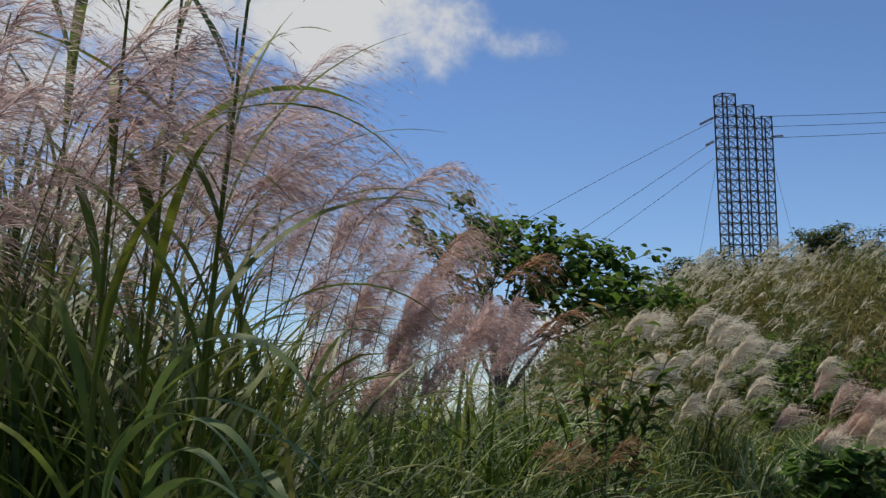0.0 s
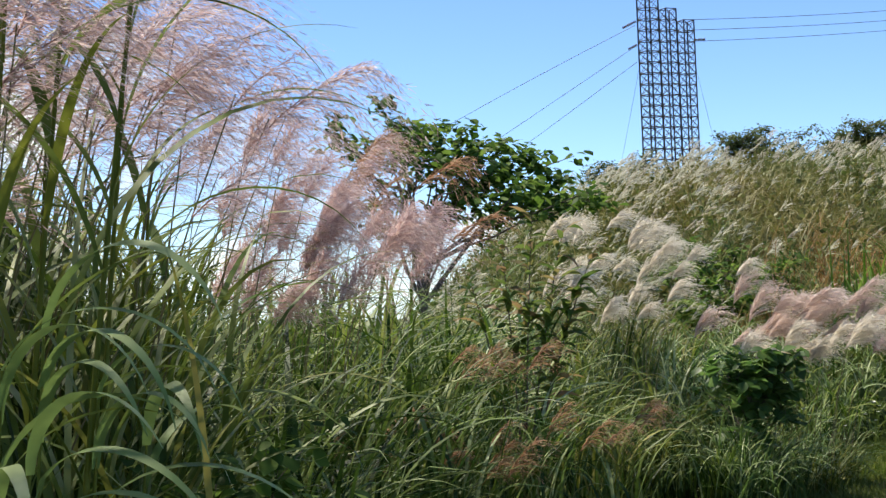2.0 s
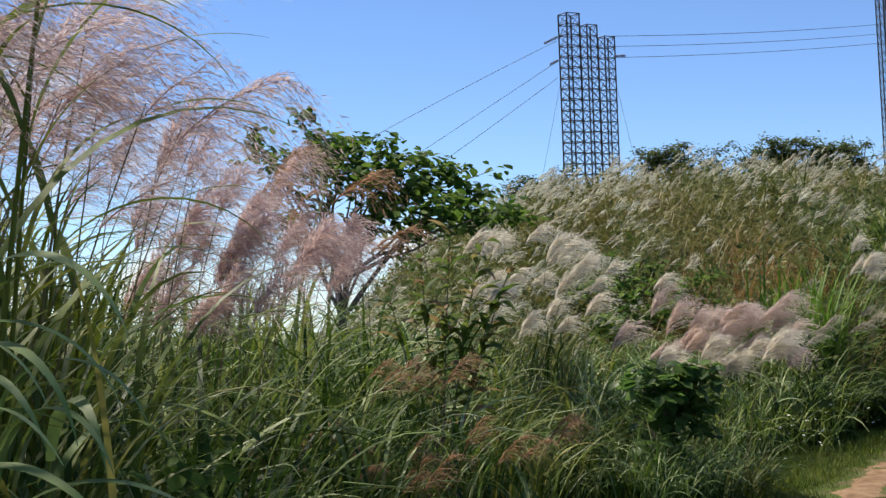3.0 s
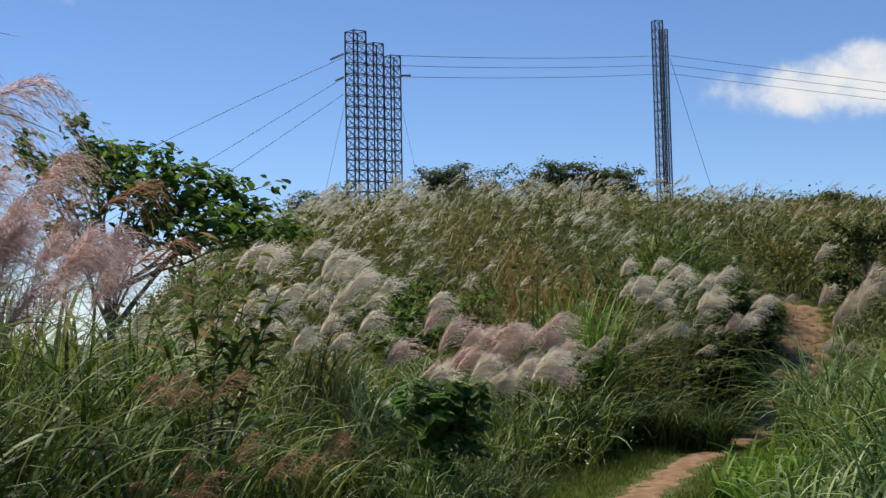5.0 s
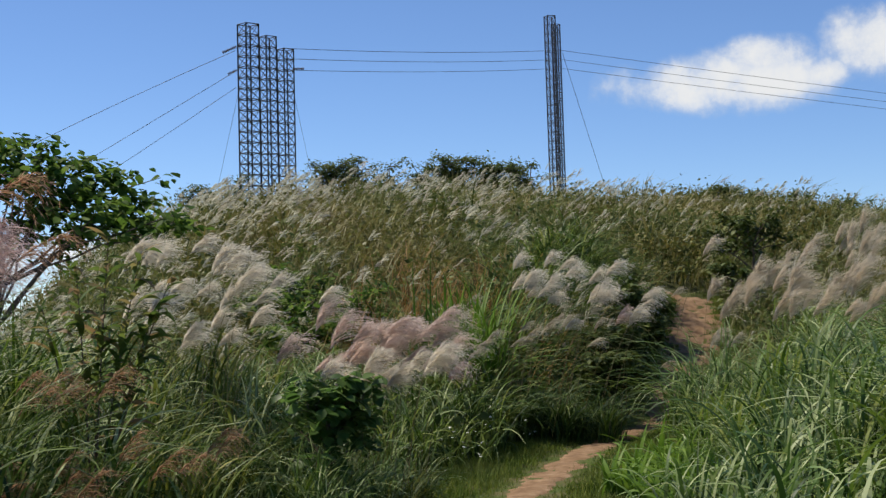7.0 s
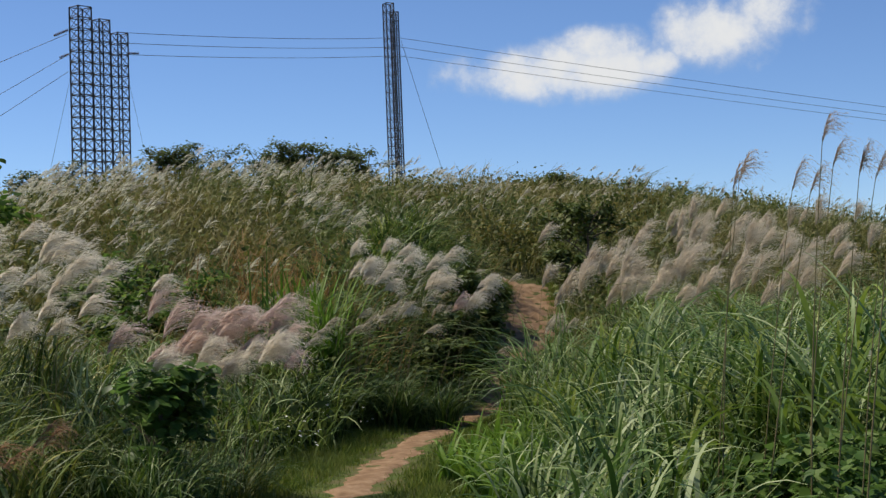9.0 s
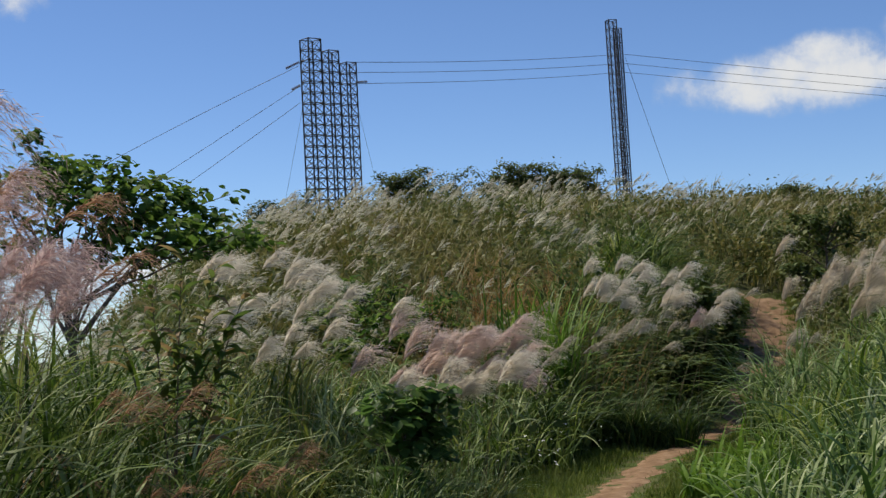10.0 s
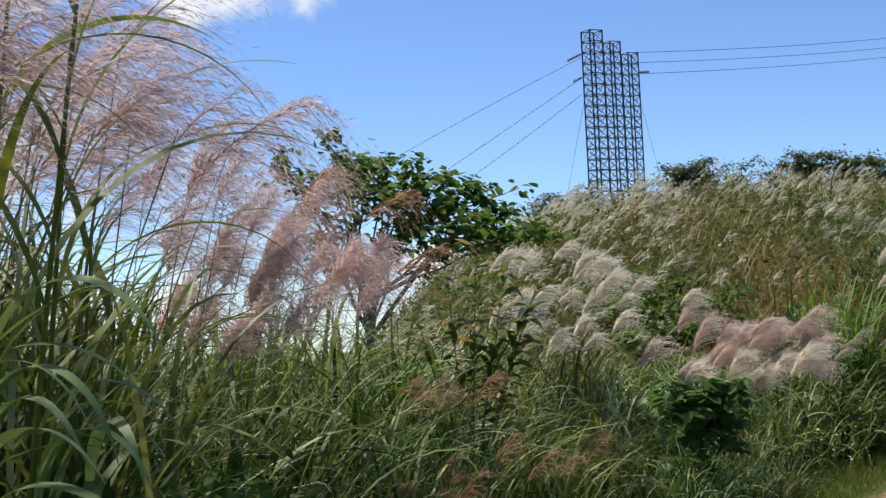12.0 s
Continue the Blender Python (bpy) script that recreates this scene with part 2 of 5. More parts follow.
def blades(base, length, az, tip_angle, width, k=5, start=0.12, twist=0.3, late=(0.9, 2.1)):
    """Grass blades: they rise from base, and bend over along az until tip_angle (radians from upright)."""
    n = len(base)
    s = np.linspace(0, 1, k)
    th = start * (0.4 + 1.2 * rng.random((n, 1))) + (tip_angle[:, None] - start) * s[None] ** rng.uniform(late[0], late[1], (n, 1))
    step = length[:, None] / (k - 1)
    hor, ver = np.zeros((n, k)), np.zeros((n, k))
    hor[:, 1:] = np.cumsum(np.sin(th[:, :-1]) * step, 1)
    ver[:, 1:] = np.cumsum(np.cos(th[:, :-1]) * step, 1)
    dx, dy = np.cos(az)[:, None], np.sin(az)[:, None]
    P = np.stack((base[:, 0:1] + hor * dx, base[:, 1:2] + hor * dy, base[:, 2:3] + ver), -1)
    tw = (rng.random((n, 1)) - 0.5) * 2 * twist * s[None] * 3
    S = np.stack((-dy * np.cos(tw), dx * np.cos(tw), np.sin(tw)), -1)
    prof = np.clip(np.minimum(0.55 + s * 2.0, (1 - s) * 1.6 + 0.06), 0.06, 1)
    return ribbons(P, width[:, None] * prof[None], S)


def wind_az(n, spread=1.0, loose=0.45):
    """Headings, most of them down the wind."""
    return np.where(rng.random(n) < loose, rng.uniform(-np.pi, np.pi, n), rng.normal(0.0, spread, n))


def thing(name, label, category, group="", at=(0, 0, 0), kind=""):
    ob = tagged(new(name), label, category, group, kind)
    ob.location = at
    return ob


def part(name, me, parent, label="", m=None):
    ob = new(name, me)
    ob.parent = parent
    if m is not None:
        ob.matrix_basis = m
    if label:
        tagged(ob, label)
    return ob


# ---------------------------------------------------------------- ground
CREST_X = [-40, -12, -6, 0.2, 2.2, 6.3, 12.6, 18, 22, 27, 31, 45, 70]
CREST_Z = [-7, -3.5, -1.2, 2.1, 3.3, 3.75, 3.65, 3.7, 3.35, 2.72, 2.05, 0.3, -4]


def smooth(a, b, v):
    u = np.clip((v - a) / (b - a), 0, 1)
    return u * u * (3 - 2 * u)


DEPTH = 1.282  # the hill is laid out on a sheet whose depth is drawn shorter by this


def sheet(x, y):
    """From a true place to its place on the sheet: the same breadth, less depth."""
    x, y = np.asarray(x, float), np.asarray(y, float)
    r, a = np.hypot(x, y) / DEPTH, np.clip(np.arctan2(x, y) * DEPTH, -2.6, 2.6)
    return r * np.sin(a), r * np.cos(a)


def spread(x, y):
    """From the sheet to the true place."""
    r, a = np.hypot(x, y) * DEPTH, np.arctan2(x, y) / DEPTH
    return r * np.sin(a), r * np.cos(a)


def lie(x, y):
    """The height of the ground."""
    x, y = sheet(x, y)
    top = sum(np.interp(x + o, CREST_X, CREST_Z) for o in (-1.6, -0.8, 0, 0.8, 1.6)) / 5
    foot = 12.5 + 0.15 * np.clip(x - 4, 0, 12)
    u = (y - foot) / (29 - foot)
    hill = top * np.where(u < 0, 0, np.where(u < 1, np.sin(np.clip(u, 0, 1) * np.pi / 2), np.cos(np.clip((u - 1) * 0.5, 0, np.pi / 2)) * 1.6 - 0.6))
    left = -0.25 * np.clip(-x - 2.5, 0, 60) * smooth(5, 12, y) - 0.1 * np.clip(-x - 5, 0, 60)
    left = left - 0.1 * np.clip(y - 8, 0, 40) * smooth(1.0, -4.0, x)
    right = 0.05 * np.clip(x - 3.5, 0, 12) * smooth(14, 6, y) * smooth(0, 4, y)
    far = -0.06 * np.clip(np.hypot(x - 8, y - 14) - 45, 0, 600)
    bumps = 0.008 * np.sin(x * 1.3 + 0.7 * np.sin(y * 0.8)) * np.cos(y * 1.1 + x * 0.3) + 0.006 * np.sin(x * 3.1 + y * 1.7)
    left = left * smooth(-8, -2, y)
    return hill + left + right + far + bumps * smooth(1.5, 5, np.hypot(x, y))


def spaced():
    fine = np.arange(-34, 56.01, 0.5)
    out = 0.5 * np.cumsum(1.16 ** np.arange(1, 46))
    return np.concatenate(((-34 - out)[::-1], fine, 56 + out))


gx = spaced()
gy = gx + 0.0
GX, GY = np.meshgrid(gx, gy, indexing="ij")
nx, ny = len(gx), len(gy)
i = (np.arange(nx - 1)[:, None] * ny + np.arange(ny - 1)[None]).ravel()
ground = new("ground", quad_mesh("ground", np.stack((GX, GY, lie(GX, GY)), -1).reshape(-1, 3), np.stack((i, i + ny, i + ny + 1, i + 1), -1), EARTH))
tagged(ground, "dark overgrown earth rising to a grassy hill", "ground", kind="structure")

TRACK = [(-0.3, -7.7), (0.0, -1.3), (0.5, 4.0), (1.5, 7.4), (2.85, 10.0), (3.68, 11.74), (4.95, 14.05), (6.1, 15.9), (7.4, 17.9), (8.65, 20.1), (9.9, 22.47), (10.59, 24.21)]


def track_points(n=280):
    t = np.array(TRACK, float)
    d = np.concatenate(([0], np.cumsum(np.hypot(*np.diff(t, axis=0).T))))
    s = np.linspace(0, d[-1], n)
    p = np.stack([np.interp(s, d, t[:, j]) for j in (0, 1)], -1)
    for _ in range(30):
        p[1:-1] = (p[:-2] + 2 * p[1:-1] + p[2:]) / 4
    return p


TP = track_points()


def off_track(x, y):
    """How far a place lies from the middle of the path, left of it negative."""
    x, y = np.atleast_1d(x), np.atleast_1d(y)
    d2 = (x[:, None] - TP[None, :, 0]) ** 2 + (y[:, None] - TP[None, :, 1]) ** 2
    j = d2.argmin(1)
    tan = np.gradient(TP, axis=0)[j]
    sgn = np.sign(tan[:, 1] * (x - TP[j, 0]) - tan[:, 0] * (y - TP[j, 1]))
    return np.sqrt(d2[np.arange(len(x)), j]) * sgn


def footpath():
    n, k = len(TP), 9
    tan = np.gradient(TP, axis=0)
    tan /= np.linalg.norm(tan, axis=1, keepdims=True)
    nor = np.stack((tan[:, 1], -tan[:, 0]), -1)
    s = np.arange(n) * 0.15
    half_l = 0.25 + 0.04 * np.sin(s * 1.3) + 0.03 * np.sin(s * 5.9 + 1) + rng.normal(0, 0.05, n) + 0.3 * smooth(18.0, 21.5, TP[:, 1])
    half_r = 0.25 + 0.04 * np.sin(s * 1.1 + 2) + 0.03 * np.sin(s * 6.7) + rng.normal(0, 0.05, n) + 0.3 * smooth(18.0, 21.5, TP[:, 1])
    u = np.linspace(-1, 1, k)
    w = np.where(u[None] < 0, half_l[:, None], half_r[:, None]) * u[None]
    P = TP[:, None] + nor[:, None] * w[..., None]
    lift = 0.02 - 0.045 * np.abs(u) ** 4
    z = lie(P[..., 0], P[..., 1]) + lift[None] + 0.01 * np.sin(P[..., 0] * 9) * np.cos(P[..., 1] * 7) + rng.normal(0, 1, P.shape[:2]) * (0.004 + 0.03 * smooth(18.7, 21.5, P[..., 1]))
    v = np.concatenate((P, z[..., None]), -1).reshape(-1, 3)
    a = (np.arange(n - 1)[:, None] * k + np.arange(k - 1)[None]).ravel()
    ob = new("footpath", quad_mesh("footpath", v, np.stack((a, a + 1, a + k + 1, a + k), -1), SOIL))
    tagged(ob, "narrow worn footpath of orange-red soil", "path", kind="structure")


footpath()


def verge_strip():
    """The trodden green strip on both sides of the path."""
    sel = TP[(TP[:, 1] > 2) & (TP[:, 1] < 21)]
    n, k = len(sel), 11
    tan = np.gradient(sel, axis=0)
    tan /= np.linalg.norm(tan, axis=1, keepdims=True)
    nor = np.stack((tan[:, 1], -tan[:, 0]), -1)
    u = np.linspace(-1, 1, k)
    P = sel[:, None] + nor[:, None] * (u[None] * (1.5 + 0.1 * np.sin(np.arange(n) * 0.4))[:, None])[..., None]
    z = lie(P[..., 0], P[..., 1]) + (0.008 - 0.05 * np.abs(u) ** 6)[None]
    a = (np.arange(n - 1)[:, None] * k + np.arange(k - 1)[None]).ravel()
    ob = new("verge", quad_mesh("verge", np.concatenate((P, z[..., None]), -1).reshape(-1, 3), np.stack((a, a + 1, a + k + 1, a + k), -1), TURF))
    tagged(ob, "green turf verge along the footpath", "verge", kind="structure")


verge_strip()


# ---------------------------------------------------------------- grass in masses
def scatter(x0, x1, y0, y1, per_m2, keep):
    """Places strewn over a stretch of the sheet."""
    n = int((x1 - x0) * (y1 - y0) * per_m2)
    x, y = spread(rng.uniform(x0, x1, n), rng.uniform(y0, y1, n))
    k = keep(x, y) > rng.random(n)
    x, y = x[k], y[k]
    return np.stack((x, y, lie(x, y)), -1)


def heading(x, y):
    return np.degrees(np.arctan2(-x, y))


def in_view(x, y, lo=-42, hi=28):
    h = heading(x, y)
    return (h > lo) & (h < hi)


def stuff(name, sets, mat, label, category):
    ob = new(name, quad_mesh(name, *join(*sets), mat))
    return tagged(ob, label, category, kind="stuff")


def tuft_blades(pts, per, length, lvar, width, bend, k, spread=0.12, az_spread=1.0, start=0.2, loose=0.45, late=(0.9, 2.1)):
    base = np.repeat(pts, per, 0)
    n = len(base)
    base = base + np.concatenate((rng.normal(0, spread, (n, 2)), np.zeros((n, 1))), 1)
    base[:, 2] -= 0.03
    L_ = np.repeat(length if np.ndim(length) else np.full(len(pts), length), per) * rng.uniform(1 - lvar, 1 + lvar, n)
    return blades(base, L_, wind_az(n, az_spread, loose), rng.normal(bend, 0.35, n), width * rng.uniform(0.6, 1.3, n), k, start, 0.3, late)


def tiers(pts, h):
    """Places at which leaves leave their stems, from the ground to over half of the height h."""
    up = pts.copy()
    up[:, 2] += h * rng.uniform(0.0, 0.62, len(pts))
    return up


def hill_keep(x, y):
    u, v = sheet(x, y)
    return ((v > 11.8 + 0.15 * np.clip(u - 4, 0, 12)) & in_view(x, y) & (np.abs(off_track(x, y)) > 0.75) & (u > -3.5)).astype(float)


def lumps(x, y, s, seed):
    return 0.5 + 0.25 * (np.sin(x * s + seed) * np.cos(y * s * 1.2 + seed * 2) + np.sin((x + y) * s * 0.7 + seed * 3) * np.cos((x - y) * s * 0.9))


def mounds(x, y):
    """How high the growth on the hill is heaped up, in mounds a metre or two wide."""
    return np.clip(lumps(x, y, 2.3, 6.0) * 1.5 - 0.35 + 0.5 * (lumps(x, y, 5.3, 1.0) - 0.5), 0, 1.1)


def leaflets(pts, per, size, mat_spread=0.2):
    """Small broad leaves at all angles, heaped round the given places."""
    n = len(pts) * per
    c = np.repeat(pts, per, 0) + rng.normal(0, 1, (n, 3)) * np.array((mat_spread, mat_spread, 0.16))
    d = rng.normal(0, 1, (n, 3)) + np.array((0.7, 0, -0.2))
    d /= np.linalg.norm(d, axis=1, keepdims=True)
    S = np.cross(d, rng.normal(0, 1, (n, 3)))
    S /= np.linalg.norm(S, axis=1, keepdims=True)
    ln = size * rng.uniform(0.6, 1.4, n)[:, None]
    v = np.stack((c, c + d * ln * 0.45 + S * ln * 0.3, c + d * ln, c + d * ln * 0.45 - S * ln * 0.3), 1).reshape(-1, 3)
    return v, np.arange(n * 4).reshape(-1, 4)


def hill_grass():
    near = scatter(-4, 34, 11.5, 20, 18, hill_keep)
    far = scatter(-4, 46, 20, 33, 15, hill_keep)
    sets, weeds, green = [], [], []
    for pts, w, k in ((near, 0.02, 5), (far, 0.03, 4)):
        hump = mounds(pts[:, 0], pts[:, 1])
        dark = lumps(pts[:, 0], pts[:, 1], 0.9, 2.0) + rng.normal(0, 0.06, len(pts)) < 0.33
        h = 0.35 + 0.7 * hump
        sets.append(tuft_blades(pts[~dark], 8, h[~dark] * 1.2, 0.4, w, 2.1, k, 0.16, 1.0, 0.3))
        weeds.append(tuft_blades(pts[dark], 6, h[dark], 0.4, w * 1.3, 1.9, k, 0.16))
        top = pts.copy()
        top[:, 2] += 0.22 + 0.65 * hump * rng.uniform(0.4, 1.1, len(pts))
        weeds.append(leaflets(top[dark], 15, 0.1))
        green.append(leaflets(top[~dark], 10, 0.09))
    stuff("hillside_weeds", weeds, HILL_DARK, "dark green weeds among the tall grass of the hillside", "weeds")
    stuff("hillside_leaves", green, HILL_LEAF, "olive and yellowing leafy weeds among the hillside grass", "weeds")
    stuff("hillside_grass", sets, HILL, "dense wind-bent olive and tawny grass covering the hillside", "grass")


hill_grass()


def rusty_grass():
    def keep(x, y):
        h, d = heading(x, y), np.hypot(x, y)
        return np.exp(-((h + 14.6) / 2.6) ** 2 - ((d - 19.5) / 2.2) ** 2)

    pts = scatter(2, 9, 12, 19, 34, keep)
    stuff("rusty_grass", [tuft_blades(pts, 9, 1.1, 0.35, 0.018, 1.2, 6, 0.14, 0.8, 0.2, 0.35)], RUST, "withered orange-brown grass at the foot of the hill", "grass")


rusty_grass()


def strands(base, axis_dir, n_br, length, k, width, fan, sweep, droop):
    """Feathery plumes at the places base: each a bundle of fine strands blown down the wind."""
    m = len(base)
    N_ = m * n_br
    b = np.repeat(base, n_br, 0)
    s0 = rng.random(N_)
    ax = np.repeat(axis_dir, n_br, 0)
    L_ = np.repeat(length, n_br)
    start = b + ax * (s0 * L_ * 0.75)[:, None]
    out = rng.normal(0, fan, (N_, 3))
    d0 = ax + out
    d0 /= np.linalg.norm(d0, axis=1, keepdims=True)
    sl = L_ * rng.uniform(0.35, 0.7, N_) * (1.05 - 0.45 * s0)
    t = np.linspace(0, 1, k)
    P = start[:, None] + d0[:, None] * (t[None, :, None] * sl[:, None, None])
    P = P + WIND * (sweep * sl[:, None] * t[None] ** 1.8)[..., None]
    P[..., 2] -= droop * sl[:, None] * t[None] ** 2
    S = np.cross(d0, rng.normal(0, 1, (N_, 3)))
    S /= np.linalg.norm(S, axis=1, keepdims=True) + 1e-9
    prof = np.clip(1.1 - t, 0.25, 1)
    return ribbons(P, width * prof[None] * rng.uniform(0.7, 1.3, (N_, 1)), np.repeat(S[:, None], k, 1))


def hill_plumes():
    def keep(x, y):
        h = heading(x, y)
        pale = 0.6 * np.exp(-((h + 7.0) / 3.5) ** 2) * smooth(24, 32, y) + 0.5 * np.exp(-((h + 15.0) / 2.5) ** 2) * smooth(34, 37, y) - 0.35 * smooth(-20, -24, h)
        return hill_keep(x, y) * np.clip(lumps(x, y, 0.8, 5.0) * 1.6 - 0.5 + pale, 0.06, 1)

    for name, mat, dens, lab in (("hillside_plumes", HILL_PLUME, 13.0, "pale straw-coloured seed plumes over the hillside"), ("silvery_plumes", STRAW, 4.0, "paler cream seed plumes over the hillside")):
        pts = scatter(-4, 46, 13, 32, dens, keep)
        n = len(pts)
        pts[:, 2] += 0.32 + 0.7 * mounds(pts[:, 0], pts[:, 1]) + rng.uniform(0, 0.25, n)
        ax = np.stack((rng.uniform(0.4, 1.4, n), rng.normal(0, 0.2, n), np.ones(n)), -1)
        ax /= np.linalg.norm(ax, axis=1, keepdims=True)
        stuff(name, [strands(pts, ax, 20, rng.uniform(0.18, 0.34, n), 3, 0.012, 0.26, 0.35, 0.25)], mat, lab, "grass plumes")


hill_plumes()


def meadow_keep(x, y):
    o = off_track(x, y)
    u, v = sheet(x, y)
    return ((o < -1.1 - 0.25 * smooth(13.0, 12.0, y) + 0.15 * np.sin(y * 1.7)) & (np.hypot(u, v) > 3.4) & in_view(x, y, -31, 28) & (v < 11.6 + 0.05 * u) & (u > -9)).astype(float)


def meadow():
    """A dense undergrowth of blades, shade put into its dark green, and over it fountains of long arching leaves."""
    pts = scatter(-9, 9, 3.0, 17, 30, meadow_keep)

    def tall(p):
        o = -off_track(p[:, 0], p[:, 1])
        h = (0.54 + 0.73 * smooth(0.9, 2.6, o)) * (0.8 + 0.45 * lumps(p[:, 0], p[:, 1], 1.6, 1.0))
        return h + 0.7 * smooth(0.9, -0.4, p[:, 0]) * smooth(12.8, 8.3, p[:, 1])

    stuff("meadow_undergrowth", [tuft_blades(pts, 7, tall(pts) * 0.8, 0.4, 0.019, 1.7, 7, 0.1, 1.3, 0.15, 0.8, (1.2, 2.6))], GREEN_SHADED, "grass deep in the meadow, coloured dark for shade", "grass")
    pts = scatter(-9, 9, 3.0, 17, 24, meadow_keep)
    h = tall(pts)
    az = heading(pts[:, 0], pts[:, 1])
    yellow = np.exp(-((az + 4.5) / 3.2) ** 2) * smooth(7.5, 9.0, np.hypot(pts[:, 0], pts[:, 1]))
    pick = lumps(pts[:, 0], pts[:, 1], 1.1, 9.0) + rng.normal(0, 0.07, len(pts))
    golden = yellow > rng.uniform(0.25, 0.9, len(pts))
    # Leftwards the darkened green takes over, for the shade of the reeds.
    dim = (az > rng.normal(1.5, 1.5, len(az))) & (pick > 0.4) & ~golden
    stuff("meadow_grass", [tuft_blades(tiers(pts[dim], h[dim]), 9, 0.28 + 0.42 * h[dim], 0.4, 0.02, 2.2, 11, 0.06, 1.3, 0.2, 0.85, (0.9, 2.0))], GREEN_SHADED, "dark green long-bladed grass, arching over", "grass")
    golden = golden & ~dim
    pick = np.where(dim, 9.0, pick)
    for sel, mat, lab in ((~golden & (pick < 0.46), GREEN, "lush deep green meadow grass, arching over"), (golden, GREEN_TALL, "green and yellowing reed grass, bent by wind"), (~golden & (pick >= 0.46) & (pick < 5), GREEN_PALE, "pale green long-bladed grass, arching over")):
        stuff("meadow_grass", [tuft_blades(tiers(pts[sel], h[sel]), 9, 0.28 + 0.42 * h[sel], 0.4, 0.019, 2.2, 11, 0.06, 1.3, 0.2, 0.85, (0.9, 2.0))], mat, lab, "grass")


meadow()


def thicket():
    """The dense growth that walls the path on its far side, its shade put into dark colours."""
    def keep(x, y):
        o = off_track(x, y)
        return ((o < -0.95 + 0.1 * np.sin(y * 2.3)) & (o > -2.5) & (y > 12.2) & (x > 3.0) & in_view(x, y, -24.2, -13.6)).astype(float)

    pts = scatter(3, 10, 9.5, 18, 42, keep)
    o = -off_track(pts[:, 0], pts[:, 1])
    h = (0.75 + 0.65 * smooth(0.9, 1.9, o)) * (0.75 + 0.5 * lumps(pts[:, 0], pts[:, 1], 2.6, 8.0)) * (0.7 + 0.3 * smooth(3.2, 4.6, pts[:, 0]))
    top = pts.copy()
    top[:, 2] += h * rng.uniform(0.15, 0.7, len(pts))
    low = pts.copy()
    low[:, 2] += h * rng.uniform(0.05, 0.45, len(pts))
    stuff("thicket_leaves", [leaflets(top[o > 1.1], 12, 0.12), leaflets(low[o > 1.1], 14, 0.12)], THICKET, "leafy undergrowth walling the footpath, coloured dark for shade", "undergrowth")
    stuff("thicket_grass", [tuft_blades(pts, 7, h * 1.15, 0.4, 0.024, 2.6, 8, 0.15, 1.2, 0.25, 0.6)], GREEN_SHADED, "tall grass arching over the footpath's edge, coloured dark for shade", "grass")
    stuff("thicket_blades", [tuft_blades(tiers(pts, h), 4, 0.25 + 0.4 * h, 0.4, 0.018, 2.3, 8, 0.1, 1.2, 0.25, 0.7)], GREEN, "green grass leaves hanging over the footpath's edge", "grass")


thicket()


def reed_thicket():
    """The rank broad-leaved reeds close by on the left."""
    def keep(x, y):
        d, a = np.hypot(x, y), heading(x, y)
        return ((d > 3.2) & (d < 6.15) & (a > 11.7) & (a < 34)).astype(float)

    pts = scatter(-3.6, 0, 1.6, 4.8, 210, keep)
    a = heading(pts[:, 0], pts[:, 1])
    thin = rng.random(len(a)) < 0.6 + 0.3 * smooth(15.6, 20.3, a)
    pts, a = pts[thin], a[thin]
    h = 1.3 + 0.6 * smooth(7, 15.6, a) + 0.6 * smooth(15.6, 23.4, a)
    dark = a > rng.normal(14, 2, len(a))
    stuff("reed_thicket", [tuft_blades(tiers(pts[~dark], h[~dark]), 7, 0.3 + 0.35 * h[~dark], 0.4, 0.02, 1.9, 14, 0.07, 1.6, 0.15, 1.0, (1.0, 2.2))], GREEN_TALL, "rank green reeds with broad arching leaves", "reeds")
    base = np.repeat(pts[dark], 9, 0)
    n = len(base)
    base[:, :2] += rng.normal(0, 0.09, (n, 2))
    tall = np.repeat(h[dark], 9) * rng.uniform(0.45, 0.85, n)
    base[:, 2] += np.repeat(h[dark], 9) * rng.uniform(0.0, 0.5, n)
    leaves = blades(base, tall, np.radians(rng.uniform(45, 250, n)), rng.normal(1.9, 0.4, n), rng.uniform(0.013, 0.026, n), 16, 0.1, 0.3, (1.2, 2.4))
    stuff("reed_thicket", [leaves], REED_DARK, "rank dark reeds with broad drooping leaves", "reeds")


reed_thicket()


def right_keep(x, y):
    o = off_track(x, y)
    return ((o > 1.45 + 0.15 * np.sin(y * 2.1)) & (np.hypot(x, y) > 5.6 + 3.0 * smooth(-29.5, -31.5, heading(x, y))) & in_view(x, y, -43.7, -14) & (sheet(x, y)[1] < 14.5)).astype(float)


